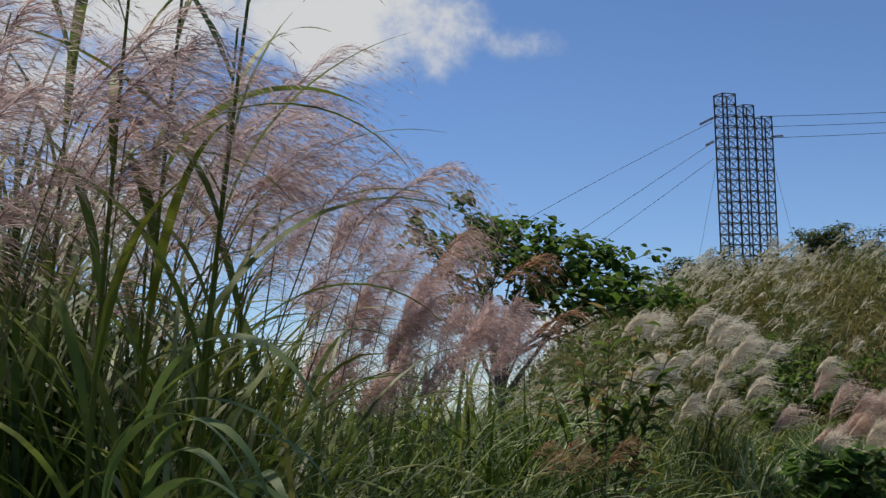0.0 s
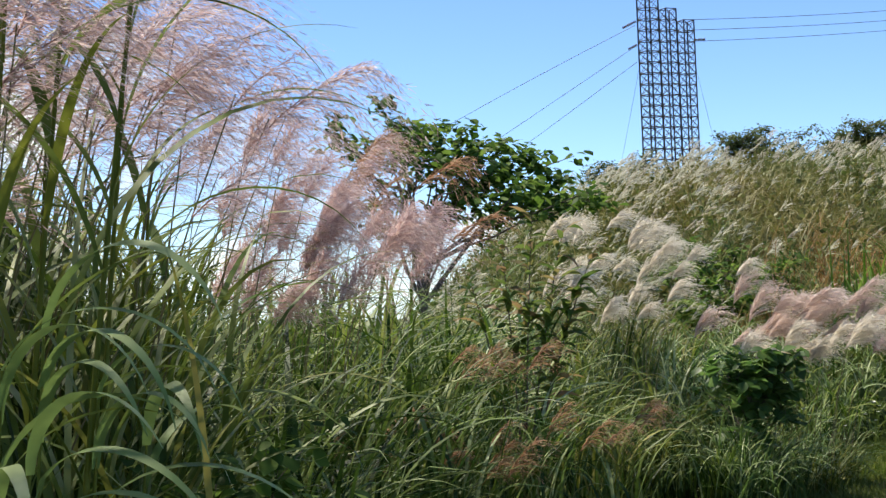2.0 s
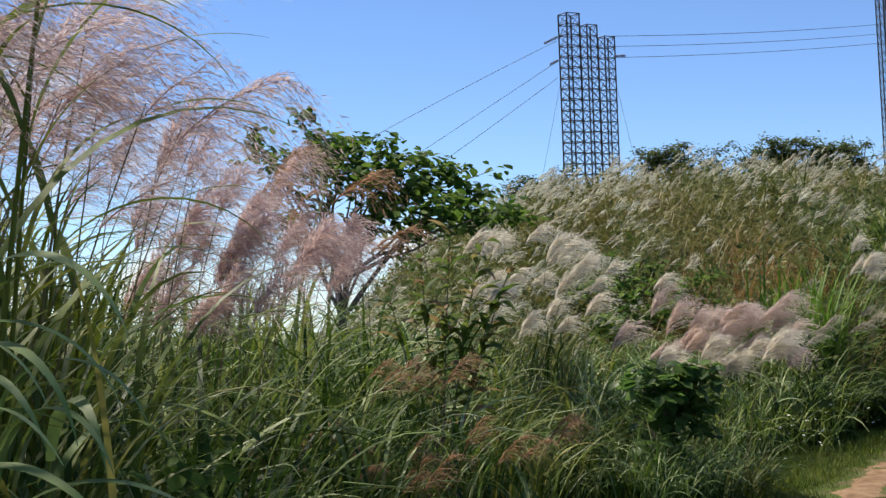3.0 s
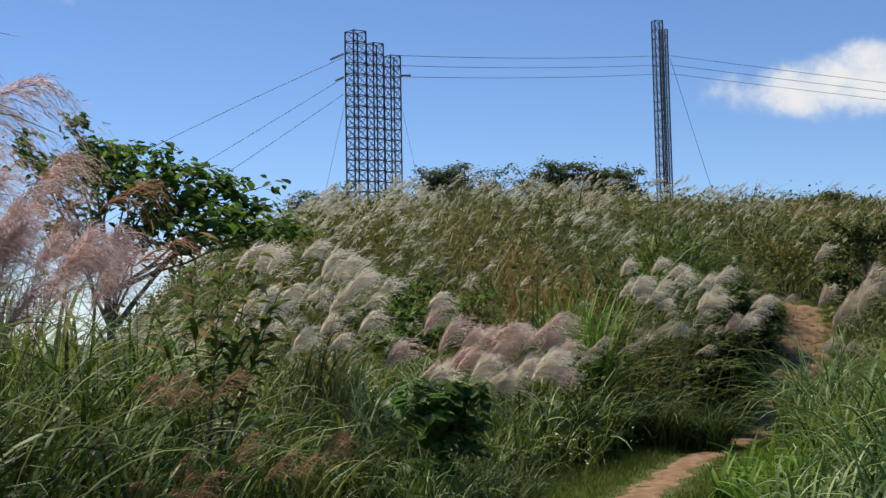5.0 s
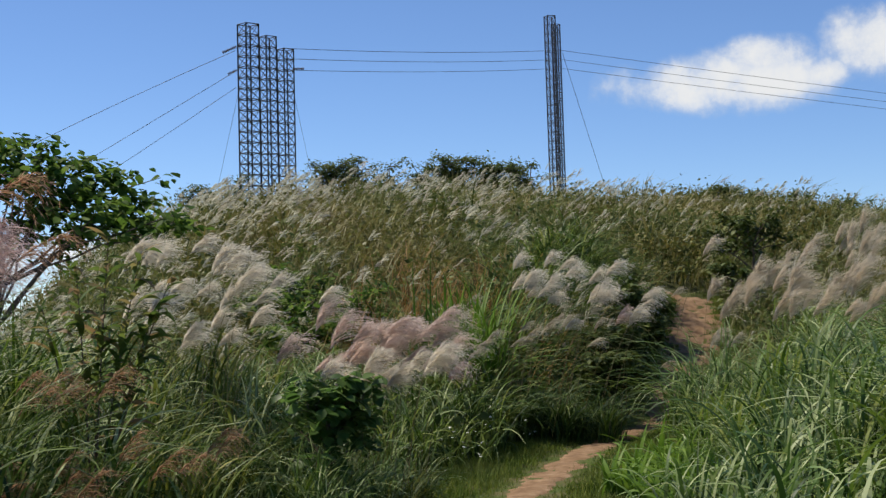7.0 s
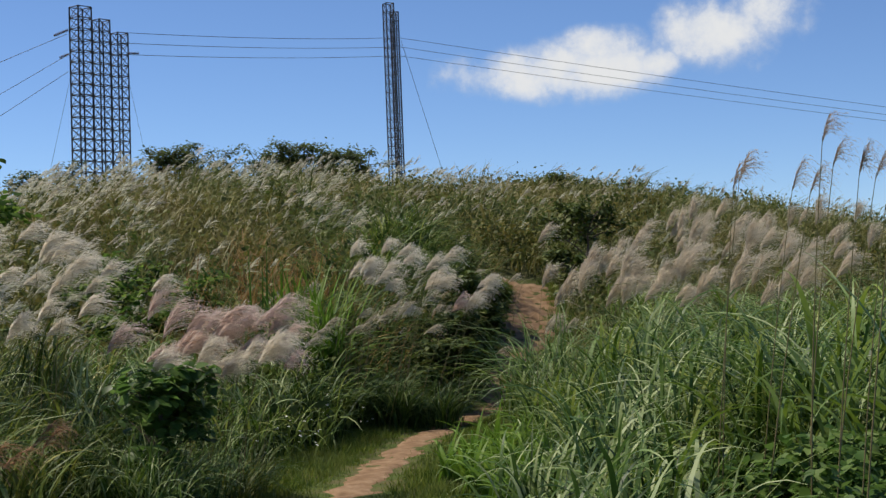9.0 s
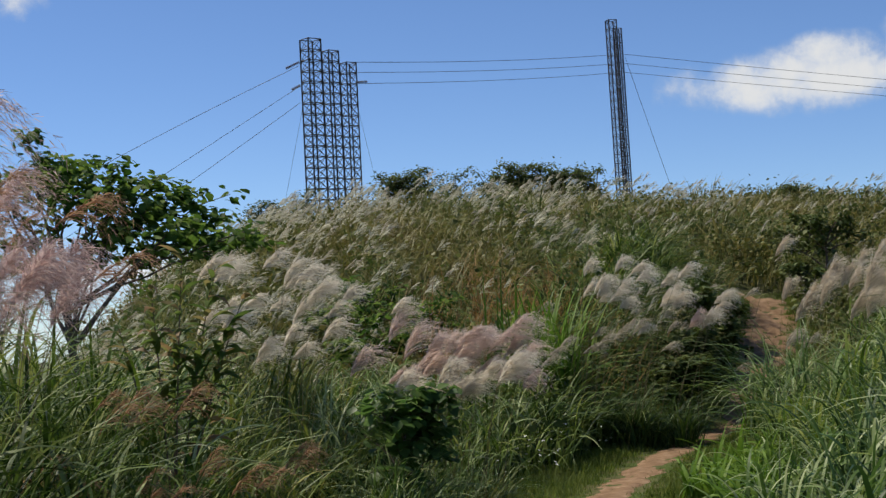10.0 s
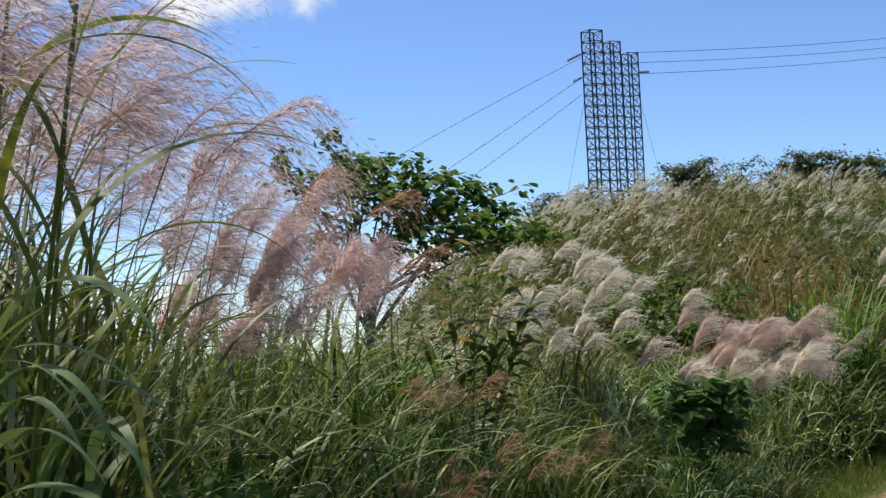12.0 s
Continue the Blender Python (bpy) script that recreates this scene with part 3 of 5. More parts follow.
def right_bank():
    """Long grass that bows over itself, over an undergrowth coloured dark for its shade."""
    def tall(p):
        o = off_track(p[:, 0], p[:, 1])
        h = 0.25 + 0.9 * smooth(0.8, 2.4, o) + 0.7 * smooth(15.3, 16.8, p[:, 1]) * smooth(2.6, 1.2, o)
        return h * (0.55 + 0.85 * lumps(p[:, 0], p[:, 1], 2.4, 4.0))

    pts = scatter(1, 18, 2.5, 14.5, 26, right_keep)
    stuff("bank_undergrowth", [tuft_blades(pts, 6, tall(pts) * 0.8, 0.4, 0.022, 1.9, 6, 0.1, 1.3, 0.15, 0.8, (1.2, 2.6))], GREEN_SHADED, "grass deep in the bank, coloured dark for shade", "grass")
    pts = scatter(1, 18, 2.5, 14.5, 26, right_keep)
    h = tall(pts)
    pick = lumps(pts[:, 0], pts[:, 1], 1.3, 3.0) + rng.normal(0, 0.08, len(pts))
    for lo, hi, mat, lab in ((-1, 0.42, GREEN, "bright green grass thick beside the footpath"), (0.42, 2, GREEN_PALE, "silvery green long grass bowed over beside the footpath")):
        s = (pick >= lo) & (pick < hi)
        stuff("bank_grass", [tuft_blades(tiers(pts[s], h[s]), 10, 0.25 + 0.45 * h[s], 0.4, 0.021, 2.3, 10, 0.07, 1.2, 0.2, 0.75, (0.9, 2.0))], mat, lab, "grass")


right_bank()


def verge():
    def keep(x, y):
        o = np.abs(off_track(x, y))
        return np.where((o < 1.5) & in_view(x, y), np.clip((o - 0.1) * 4.0, 0.3 * (lumps(x, y, 4.0, 7.0) > 0.62), 1) * (0.7 + 0.3 * (lumps(x, y, 6.0, 2.0) > 0.33)), 0)

    pts = scatter(0, 13, 5, 18, 560, keep)
    stuff("verge_grass", [tuft_blades(pts, 9, 0.04 + 0.06 * smooth(0.1, 0.6, np.abs(off_track(pts[:, 0], pts[:, 1]))), 0.6, 0.009, 1.2, 3, 0.04, 2.0)], LAWN, "short trodden grass along the footpath", "grass")


verge()


# ---------------------------------------------------------------- silver grass clumps
def plume_mesh(kind, mat, n_br, length, fan, sweep, droop, width, k, hairs, brush=0.7, fluff=1.0):
    """One seed head of silver grass, growing up from the origin and streaming down the wind."""
    t = np.linspace(0, 1, 6)
    axis = np.stack((0.22 * length * t ** 2, 0 * t, length * 0.75 * t), -1)
    s0 = np.sort(rng.random(n_br)) * brush
    start = np.stack([np.interp(s0, t, axis[:, j]) for j in range(3)], -1)
    az = rng.uniform(0, 2 * np.pi, n_br)
    d0 = np.stack((np.cos(az) * fan, np.sin(az) * fan, np.full(n_br, 1.0)), -1)
    d0 /= np.linalg.norm(d0, axis=1, keepdims=True)
    sl = length * rng.uniform(0.45, 0.8, n_br) * (1.0 - 0.35 * s0)
    u = np.linspace(0, 1, k)
    P = start[:, None] + d0[:, None] * (u[None, :, None] * sl[:, None, None])
    P = P + WIND * (sweep * rng.uniform(0.7, 1.2, (n_br, 1)) * sl[:, None] * u[None] ** 1.7)[..., None]
    P[..., 2] -= droop * rng.uniform(0.7, 1.3, (n_br, 1)) * sl[:, None] * u[None] ** 2.2
    S = np.cross(d0, rng.normal(0, 1, (n_br, 3)))
    S /= np.linalg.norm(S, axis=1, keepdims=True)
    sets = [ribbons(P, width * np.clip(1.15 - u, 0.35, 1)[None] * np.ones((n_br, 1)), np.repeat(S[:, None], k, 1)),
            tubes(axis[None], np.linspace(0.0022, 0.0008, 6)[None], 4)]
    if hairs:
        m = n_br * hairs
        br, uu = np.repeat(np.arange(n_br), hairs), rng.uniform(0.15, 1, m)
        a = uu * (k - 1)
        i0 = np.minimum(a.astype(int), k - 2)
        f = (a - i0)[:, None]
        hb = P[br, i0] * (1 - f) + P[br, i0 + 1] * f
        hd = P[br, i0 + 1] - P[br, i0]
        hd /= np.linalg.norm(hd, axis=1, keepdims=True) + 1e-9
        hd = hd + rng.normal(0, 0.35 * fluff, (m, 3))
        hl = rng.uniform(0.012, 0.026, m) * fluff
        H = hb[:, None] + hd[:, None] * (np.array((0, 1.0))[None, :, None] * hl[:, None, None])
        hs = np.cross(hd, rng.normal(0, 1, (m, 3)))
        hs /= np.linalg.norm(hs, axis=1, keepdims=True) + 1e-9
        sets.append(ribbons(H, width * np.array((1.0, 0.3))[None] * np.ones((m, 1)), np.repeat(hs[:, None], 2, 1)))
    return quad_mesh(kind, *join(*sets), mat)


PLUMES = {
    "silver": [plume_mesh("plume", SILVER, 150, rng.uniform(0.32, 0.44), 0.42, 0.68, 0.34, 0.0032, 7, 4, 0.65, 1.15) for _ in range(5)],
    "pink": [plume_mesh("plume", PINK, 150, rng.uniform(0.32, 0.44), 0.42, 0.68, 0.34, 0.0032, 7, 4, 0.65, 1.15) for _ in range(5)],
    "beige": [plume_mesh("plume", BEIGE, 180, rng.uniform(0.36, 0.5), 0.36, 0.5, 0.35, 0.0036, 6, 3, 0.7) for _ in range(4)],
    "mauve": [plume_mesh("plume", MAUVE, 64, rng.uniform(0.32, 0.44), 0.5, 1.15, 0.45, 0.0021, 9, 9, 0.95) for _ in range(5)],
    "rose": [plume_mesh("plume", ROSE, 150, rng.uniform(0.32, 0.42), 0.55, 0.6, 0.75, 0.0026, 9, 6, 0.85) for _ in range(4)],
    "brown": [plume_mesh("plume", BROWN, 60, rng.uniform(0.24, 0.32), 0.4, 0.9, 0.6, 0.003, 6, 3, 0.9) for _ in range(3)],
    "tan": [plume_mesh("plume", TAN, 60, rng.uniform(0.3, 0.36), 0.25, 0.8, 0.75, 0.0035, 8, 3, 0.8) for _ in range(4)],
    "straw": [plume_mesh("plume", STRAW, 100, rng.uniform(0.26, 0.36), 0.28, 0.7, 0.3, 0.0045, 5, 1, 0.7) for _ in range(4)],
}
PLUME_WORDS = {"beige": "soft beige", "silver": "fluffy silver-white", "pink": "soft pinkish", "mauve": "open mauve-brown", "brown": "drooping brown", "straw": "narrow straw-coloured", "tan": "curled tan", "rose": "full rose-pink"}


HEAD_TILT = {"beige": 0.1, "silver": 0.3, "pink": 0.25, "mauve": 0.35, "rose": 0.12, "brown": 0.3, "straw": 0.4, "tan": 0.05}


def stem_mesh(bend):
    """A reed stem 1 m tall, bowing down the wind; returns it with its tip and tilt there."""
    t = np.linspace(0, 1, 8)
    P = np.stack((bend * t ** 2, 0 * t, t), -1)
    me = quad_mesh("stem", *tubes(P[None], np.linspace(0.0026, 0.0009, 8)[None], 5), STEM)
    return me, Vector(P[-1]), math.atan(2 * bend)


STEMS = [stem_mesh(b) for b in (0.06, 0.12, 0.2, 0.28)]


def leaf_mesh(length, tip, width, mat):
    b = blades(np.zeros((1, 3)), np.array([length]), np.array([0.0]), np.array([tip]), np.array([width]), 16, 0.3, 0.25)
    return quad_mesh("leaf", *b, mat)


LEAVES = [leaf_mesh(rng.uniform(0.9, 1.5), rng.uniform(0.9, 2.8), rng.uniform(0.016, 0.028), GREEN_TALL) for _ in range(14)]


def tuft_mesh(n, length, width, bend, mat, spread=0.12, start=0.25, loose=0.45, late=(0.9, 2.1)):
    pts = np.zeros((n, 3))
    pts[:, :2] = rng.normal(0, spread, (n, 2))
    return quad_mesh("leaves", *blades(pts, length * rng.uniform(0.6, 1.2, n), wind_az(n, 1.2, loose), rng.normal(bend, 0.5, n), width * rng.uniform(0.7, 1.3, n), 14, start, 0.3, late), mat)


TUFTS = [tuft_mesh(80, 1.3, 0.018, 2.3, m) for m in (GREEN_PALE, GREEN, GREEN_PALE, GREEN_TALL)]


# Tufts in the darkened green that carries the path wall's shade.
SHADED_TUFTS = [tuft_mesh(80, 1.3, 0.02, 2.3, GREEN_SHADED) for _ in range(3)]
TALL_TUFTS = [tuft_mesh(64, 1.75, 0.024, 2.1, m, 0.16, 0.12, 0.5) for m in (GREEN_PALE, GREEN, GREEN_PALE)]
BROAD = [leaf_mesh(rng.uniform(0.9, 1.5), rng.uniform(1.2, 2.7), rng.uniform(0.03, 0.046), GREEN_PALE if k % 3 else GREEN) for k in range(10)]
WIDE_TUFTS = [tuft_mesh(56, 1.35, 0.018, 1.8, m, 0.13, 0.12, 0.9, (1.3, 2.4)) for m in (GREEN_TALL, GREEN, REED_DARK)]


def silver_grass(x, y, height, kind, n, spread=0.25, big_leaves=0, tuft=1.0, bow=None, low=0.92, wide=False, tall=False, deep=False, tufts=1, size=1.0, group="silver grass clumps"):
    """A clump of silver grass: a tuft of leaves, stems, and a plume on each stem."""
    z = float(lie(x, y))
    c = thing("silver_grass_clump", "clump of silver grass with %s plumes, blown sideways" % PLUME_WORDS[kind], "silver grass", group, (x, y, z - 0.02))
    if tuft:
        pool = SHADED_TUFTS if deep else TALL_TUFTS if tall else WIDE_TUFTS if wide else TUFTS
        for q in range(tufts):
            part("leaves", pool[int(rng.integers(len(pool)))], c, "", pose(*(rng.normal(0, 0.22, 2) if q else (0, 0)), 0, 0, 0, rng.uniform(-40, 40)) @ Matrix.Scale(tuft * height / 1.6, 4))
    for _ in range(n):
        me, tip, tilt = STEMS[int(rng.integers(len(STEMS))) if bow is None else bow]
        h = height * rng.uniform(low, 1.04)
        px, py = rng.normal(0, spread, 2)
        m = pose(px, py, float(lie(x + px, y + py)) - z, 0, rng.uniform(-4, 8), rng.uniform(-25, 25)) @ Matrix.Diagonal((h * 0.9, h * 0.9, h, 1))
        st = part("stem", me, c, "", m)
        pl = PLUMES[kind][int(rng.integers(len(PLUMES[kind])))]
        s = rng.uniform(0.8, 1.15) * size
        part("plume", pl, st, "%s plume" % PLUME_WORDS[kind],
             Matrix.Translation(tip - Vector((0, 0, 0.012))) @ Matrix.Diagonal((s / (h * 0.9), s / (h * 0.9), s / h, 1)) @ Matrix.Rotation(tilt * 0.8 + HEAD_TILT[kind] * rng.uniform(0.6, 1.3), 4, "Y"))
    for _ in range(big_leaves):
        px, py = rng.normal(0, spread, 2)
        up = rng.uniform(0.0, 0.55) * height
        part("leaf", LEAVES[int(rng.integers(len(LEAVES)))], c, "", pose(px, py, up, rng.uniform(-12, 12), rng.uniform(-10, 14), rng.uniform(40, 260)) @ Matrix.Scale(rng.uniform(0.6, 1.05), 4))
    return c


def clump_at(az, d, el, kind, n, **more):
    """A clump whose plumes stand about el degrees over eye level, d metres off on the heading az."""
    p = bearing(az, d)
    top = EYE_HEIGHT + d * math.tan(radians(el)) - 0.04
    h = max(0.35, top - float(lie(p.x, p.y)))
    bend = 0.16 if more.get("bow") is None else (0.06, 0.12, 0.2, 0.28)[more["bow"]]
    return silver_grass(p.x - (0.18 if kind != "tan" else 0.03) - bend * h * 0.9, p.y, h, kind, n, **more)


# fluffy silver and pink heads at the foot of the hill
for az, d, el, n in ((-3.33, 11.2, 2.09, 2), (-2.37, 10.6, 1.77, 1), (-5.82, 11.6, 2.27, 2), (-6.46, 11, 1.72, 2), (-7.65, 11.2, 1.26, 1), (-8.84, 11.4, 0.69, 1), (-6.21, 11.2, -0.68, 2), (-5.34, 10.6, -0.88, 1), (-3.96, 11.6, 0.67, 2), (-3.85, 11, 0.12, 1), (-7.09, 11.2, 0.07, 2), (-4.95, 11.4, 2.39, 2), (-5.67, 11.2, -0.56, 1)):
    clump_at(az, d, el, "silver", n, spread=0.16, tuft=0.75, size=0.95, low=0.93)
for az, d, el, n in ((-4.3, 10.8, -0.36, 1), (-6.77, 10.6, -0.43, 1), (-5.61, 10.4, -1.14, 2), (-3.6, 10.4, 0.9, 1), (-7.2, 11.3, 1.0, 1), (-8.15, 11.3, 1.04, 1)):
    clump_at(az, d, el, "silver", 1, spread=0.1, tuft=0.75, size=0.95, low=0.95)
for az, d, el, n in ((-11.78, 11.4, -0.68, 3), (-12.55, 11.5, -0.92, 3), (-13.64, 11.5, -1.05, 3), (-11, 11.2, -1.43, 2), (-12.31, 11.4, -1.57, 3), (-9.68, 11.5, -1.73, 3), (-11.43, 11.5, -2.1, 3), (-12.97, 11.2, -1.8, 2), (-14.18, 11.4, -1.5, 3), (-10.55, 11.5, -2.08, 3)):
    clump_at(az, d, el, "pink", n, spread=0.12, tuft=0.6, size=0.95, low=0.92)
for az, d, el, n in ((-11.42, 10.8, -2.64, 3), (-12.51, 10.8, -2.67, 3), (-13.5, 10.8, -2.47, 3), (-14.27, 10.8, -2.26, 3), (-10.75, 10.8, -3.18, 3)):
    clump_at(az, d, el, "silver", n, spread=0.13, tuft=0.7, size=0.9, low=0.92)
for az, d, el, n in ((-14.93, 11.5, -2.17, 1), (-14.7, 11.5, -2.82, 1)):
    clump_at(az, d, el, "rose", n, spread=0.06, tuft=0.7, size=0.75, low=0.95)
for az, d, el, n in ((-18.63, 16.5, 1.74, 2), (-19.5, 16.8, 1.35, 2), (-20.14, 16.3, 1.11, 2), (-19.16, 16.5, 0.81, 1), (-19.58, 16.8, 0.47, 2), (-18.49, 16.3, 0.5, 2), (-20.23, 16.5, 0.57, 2), (-19.35, 16.8, 0.04, 1), (-17.83, 16.3, 0.18, 2), (-20.64, 16.5, -0.53, 2), (-21.41, 16.8, 0.32, 2), (-21.73, 16.3, 0.21, 1), (-21.82, 16.5, -0.66, 2), (-18.79, 16.5, -0.71, 1), (-17.4, 16.8, 0.41, 2)):
    clump_at(az, d, el, "pink" if el == -0.53 else "silver", n, spread=0.1, tuft=0.6, deep=True, size=0.95, low=0.95)
# tall leafy grass that walls the path on its far side
for az, d, el in ((-14.56, 14.62, -1.94), (-15.65, 15.13, -1.78), (-16.74, 15.64, -1.55), (-17.99, 16.41, -1.4), (-19.24, 17.44, -1.16), (-20.33, 18.72, -0.93), (-21.11, 20.26, -0.47), (-16.27, 16.67, -0.93), (-18.77, 18.46, -0.62), (-13.31, 13.59, -2.48), (-21.34, 22.05, 0.47), (-20.48, 21.54, 0.31)):
    clump_at(az, d, el, "straw", 2, spread=0.35, tuft=0.85, tufts=2, deep=True)
for az, d, el in ((-24.16, 16.92, -2.33), (-24.94, 16.15, -1.86), (-25.72, 16.67, -1.55), (-24.70, 17.95, -1.71), (-26.34, 15.9, -1.24)):
    clump_at(az, d, el, "straw", 1, spread=0.25, tuft=1.8)
# pink and tan heads beyond the bank
for az, d, el, n in ((-25.79, 14.6, 0.45, 1), (-26.41, 14.2, 0.22, 2), (-26.94, 14.8, 0.64, 2), (-27.01, 14.6, -0.54, 2), (-28.06, 14.2, -0.24, 1), (-28.69, 14.8, 0.17, 2), (-29.07, 14.6, -0.69, 2), (-27.58, 14.8, 1.05, 1)):
    clump_at(az, d, el, "beige", n, spread=0.14, tuft=0.7, size=1.05, low=0.93)
for az, d, el, n in ((-25.71, 14.6, 0.38, 1), (-26.91, 14.2, 0.56, 1), (-27.22, 14.4, 0.11, 2), (-27.21, 14, -0.32, 1), (-27.98, 14, 0.09, 2), (-28.85, 13.6, 0.07, 2), (-29.71, 13.6, 0.04, 2), (-32.47, 12.5, -0.26, 1), (-30.22, 17.5, 2.41, 2), (-30.85, 17.3, 2.17, 2), (-31.91, 17, 1.92, 2), (-33.18, 16.5, 2.08, 2), (-34.64, 16, 1.81, 2)):
    clump_at(az, d, el, "beige", n, spread=0.25, tuft=0.8, low=0.9)
for az, d, el, n in ((-28.6, 13.5, -0.4, 3), (-30.2, 13.2, 0.1, 4), (-31.8, 12.6, -0.3, 4), (-33.6, 12.4, 0.4, 4), (-28.5, 17.3, 1.3, 5), (-30, 17.3, 1.6, 5), (-31.6, 16.7, 1.5, 5), (-33.1, 16, 1.3, 5), (-35.1, 15.4, 1.2, 5), (-37, 14.7, 1, 5), (-34, 12.8, 0.5, 4)):
    clump_at(az, d, el, "beige", max(2, n - 2), spread=0.4, tuft=0.8)
for az, d, el, n in ((-27.6, 19.5, 1.5, 4), (-28.8, 19.5, 2.0, 5), (-29.8, 20.5, 2.3, 5), (-31.0, 20, 2.3, 5), (-32.2, 19.5, 2.3, 5), (-33.4, 19, 2.2, 5), (-34.6, 18.5, 2.1, 5), (-35.8, 18, 2.0, 5)):
    clump_at(az, d, el, "beige", max(1, n // 2), spread=0.5, tuft=0.85)


def grass_clump(az, d, h):
    p = bearing(az, d)
    c = thing("grass_clump", "arching clump of long green grass", "grass clump", "clumps of long grass", (p.x, p.y, float(lie(p.x, p.y)) - 0.02))
    part("leaves", TALL_TUFTS[int(rng.integers(3))], c, "", pose(0, 0, 0, 0, 0, rng.uniform(-60, 60)) @ Matrix.Scale(h / (1.85 if az > -33.2 else 1.45), 4))


for az, d, h in ((-26.52, 11.03, 1.15), (-27.69, 10.26, 1.0), (-28.47, 11.28, 1.25), (-29.64, 9.74, 1.2), (-30.42, 10.77, 1.3), (-31.59, 9.23, 1.3), (-32.37, 10.26, 1.4), (-33.54, 8.97, 1.45), (-34.71, 9.49, 1.5), (-35.88, 8.72, 1.6), (-37.05, 9.23, 1.6), (-28.86, 8.72, 0.9), (-30.81, 8.21, 1.0), (-25.35, 12.05, 1.0), (-25.74, 13.08, 1.1)):
    grass_clump(az, d, h)
# grass round the low shrub
for az, d, h in ((-9.1, 10.2, 1.0), (-9.9, 10.1, 0.95), (-9.5, 9.9, 0.85), (-10.5, 10.3, 0.9), (-8.6, 10.3, 0.95)):
    grass_clump(az, d, h)
# tall reeds near on the right
for az, d, el, n in ((-35.41, 7, 5.47, 1), (-35.99, 6.8, 4.48, 1), (-34.53, 7.2, 4.14, 1), (-35.68, 7, 4.29, 1), (-31.38, 7.9, 3.96, 1), (-32.11, 7.8, 3.82, 1), (-32.95, 8, 3.57, 1), (-37.08, 6.4, 6.52, 1), (-33.7, 7.2, 4.18, 1), (-36.35, 6.8, 3.2, 1)):
    clump_at(az, d, el, "tan", n, spread=0.05, tuft=0.3, bow=0, low=0.98, tall=True, size=0.72)
for az, d, h in ((-33.4, 8.6, 1.5), (-34.6, 8.3, 1.65), (-35.7, 8.6, 1.75), (-36.6, 8.2, 1.75), (-37.6, 8.5, 1.8), (-35.2, 9.2, 1.75), (-38.4, 8.0, 1.7)):
    p = bearing(az, d)
    c = thing("reed_clump", "clump of tall broad-bladed green reeds on the bank", "reeds", "reeds on the bank", (p.x, p.y, float(lie(p.x, p.y)) - 0.02))
    for _ in range(26):
        part("leaf", BROAD[int(rng.integers(len(BROAD)))], c, "", pose(rng.normal(0, 0.16), rng.normal(0, 0.16), h * rng.uniform(0, 0.4), 0, rng.uniform(-6, 6), rng.uniform(0, 360)) @ Matrix.Scale(h * rng.uniform(0.4, 0.7), 4))
# open mauve and rose heads in the left foreground
for az, d, el, n in ((6.6, 5.9, 4.6, 3), (5.6, 5.9, 3.4, 3), (6.0, 5.7, 2.3, 3), (7.9, 5.6, 5.9, 3), (7.0, 5.8, 5.0, 3), (6.9, 5.7, 3.6, 3), (4.6, 6.2, 3.0, 3), (5.9, 5.4, -0.3, 3), (5.3, 5.5, 0.1, 2), (1.2, 7.2, 1.9, 3), (4.0, 6.6, 4.8, 3), (3.2, 6.6, 3.6, 3), (2.4, 6.8, 2.5, 3), (3.4, 6.4, 2.2, 2)):
    clump_at(az + 0.5, d, el, "rose", n, spread=0.11, tuft=0.7, size=1.0, bow=1, low=0.88)
for az, d, el, n in ((2.9, 6.7, 5.2, 3), (2.2, 6.9, 4.4, 2)):
    clump_at(az + 0.5, d, el, "brown", n, spread=0.1, tuft=0.7, size=1.25, low=0.92)
for az, d, el, n in ((8.42, 5.38, 5.9, 3), (9.67, 5.13, 6.21, 3)):
    clump_at(az, d, el, "mauve", n, spread=0.14, tuft=0.7, size=0.8)
for az, d, el, n in ((12.3, 4.62, 8.6, 2), (11.1, 4.36, 9.8, 3), (11.23, 4.23, 9.7, 3), (12.48, 3.97, 10.86, 4)):
    clump_at(az, d, el, "mauve", n, spread=0.14, tuft=0.5)
# The three beyond 27 degrees stand unseen, added to keep sun off the reeds.
for az, d, el, n in ((13.26, 3.85, 10.09, 3), (15.21, 3.59, 12.03, 5), (17.16, 3.33, 13.19, 6), (19.11, 3.08, 12.42, 6), (21.84, 2.95, 14.74, 6), (11.7, 4.23, 7.76, 2), (24.18, 2.82, 11.64, 6), (20.28, 3.46, 8.54, 5), (15.99, 3.72, 6.98, 4), (23.4, 3.33, 6.98, 4), (10.53, 4.87, 8.15, 2), (28.08, 2.95, 13.19, 5), (31.98, 3.08, 13.97, 5), (36.66, 3.21, 13.97, 5)):
    clump_at(az, d, el, "mauve", n, spread=0.14, tuft=0.7, tufts=2, big_leaves=14, low=0.9, wide=True)


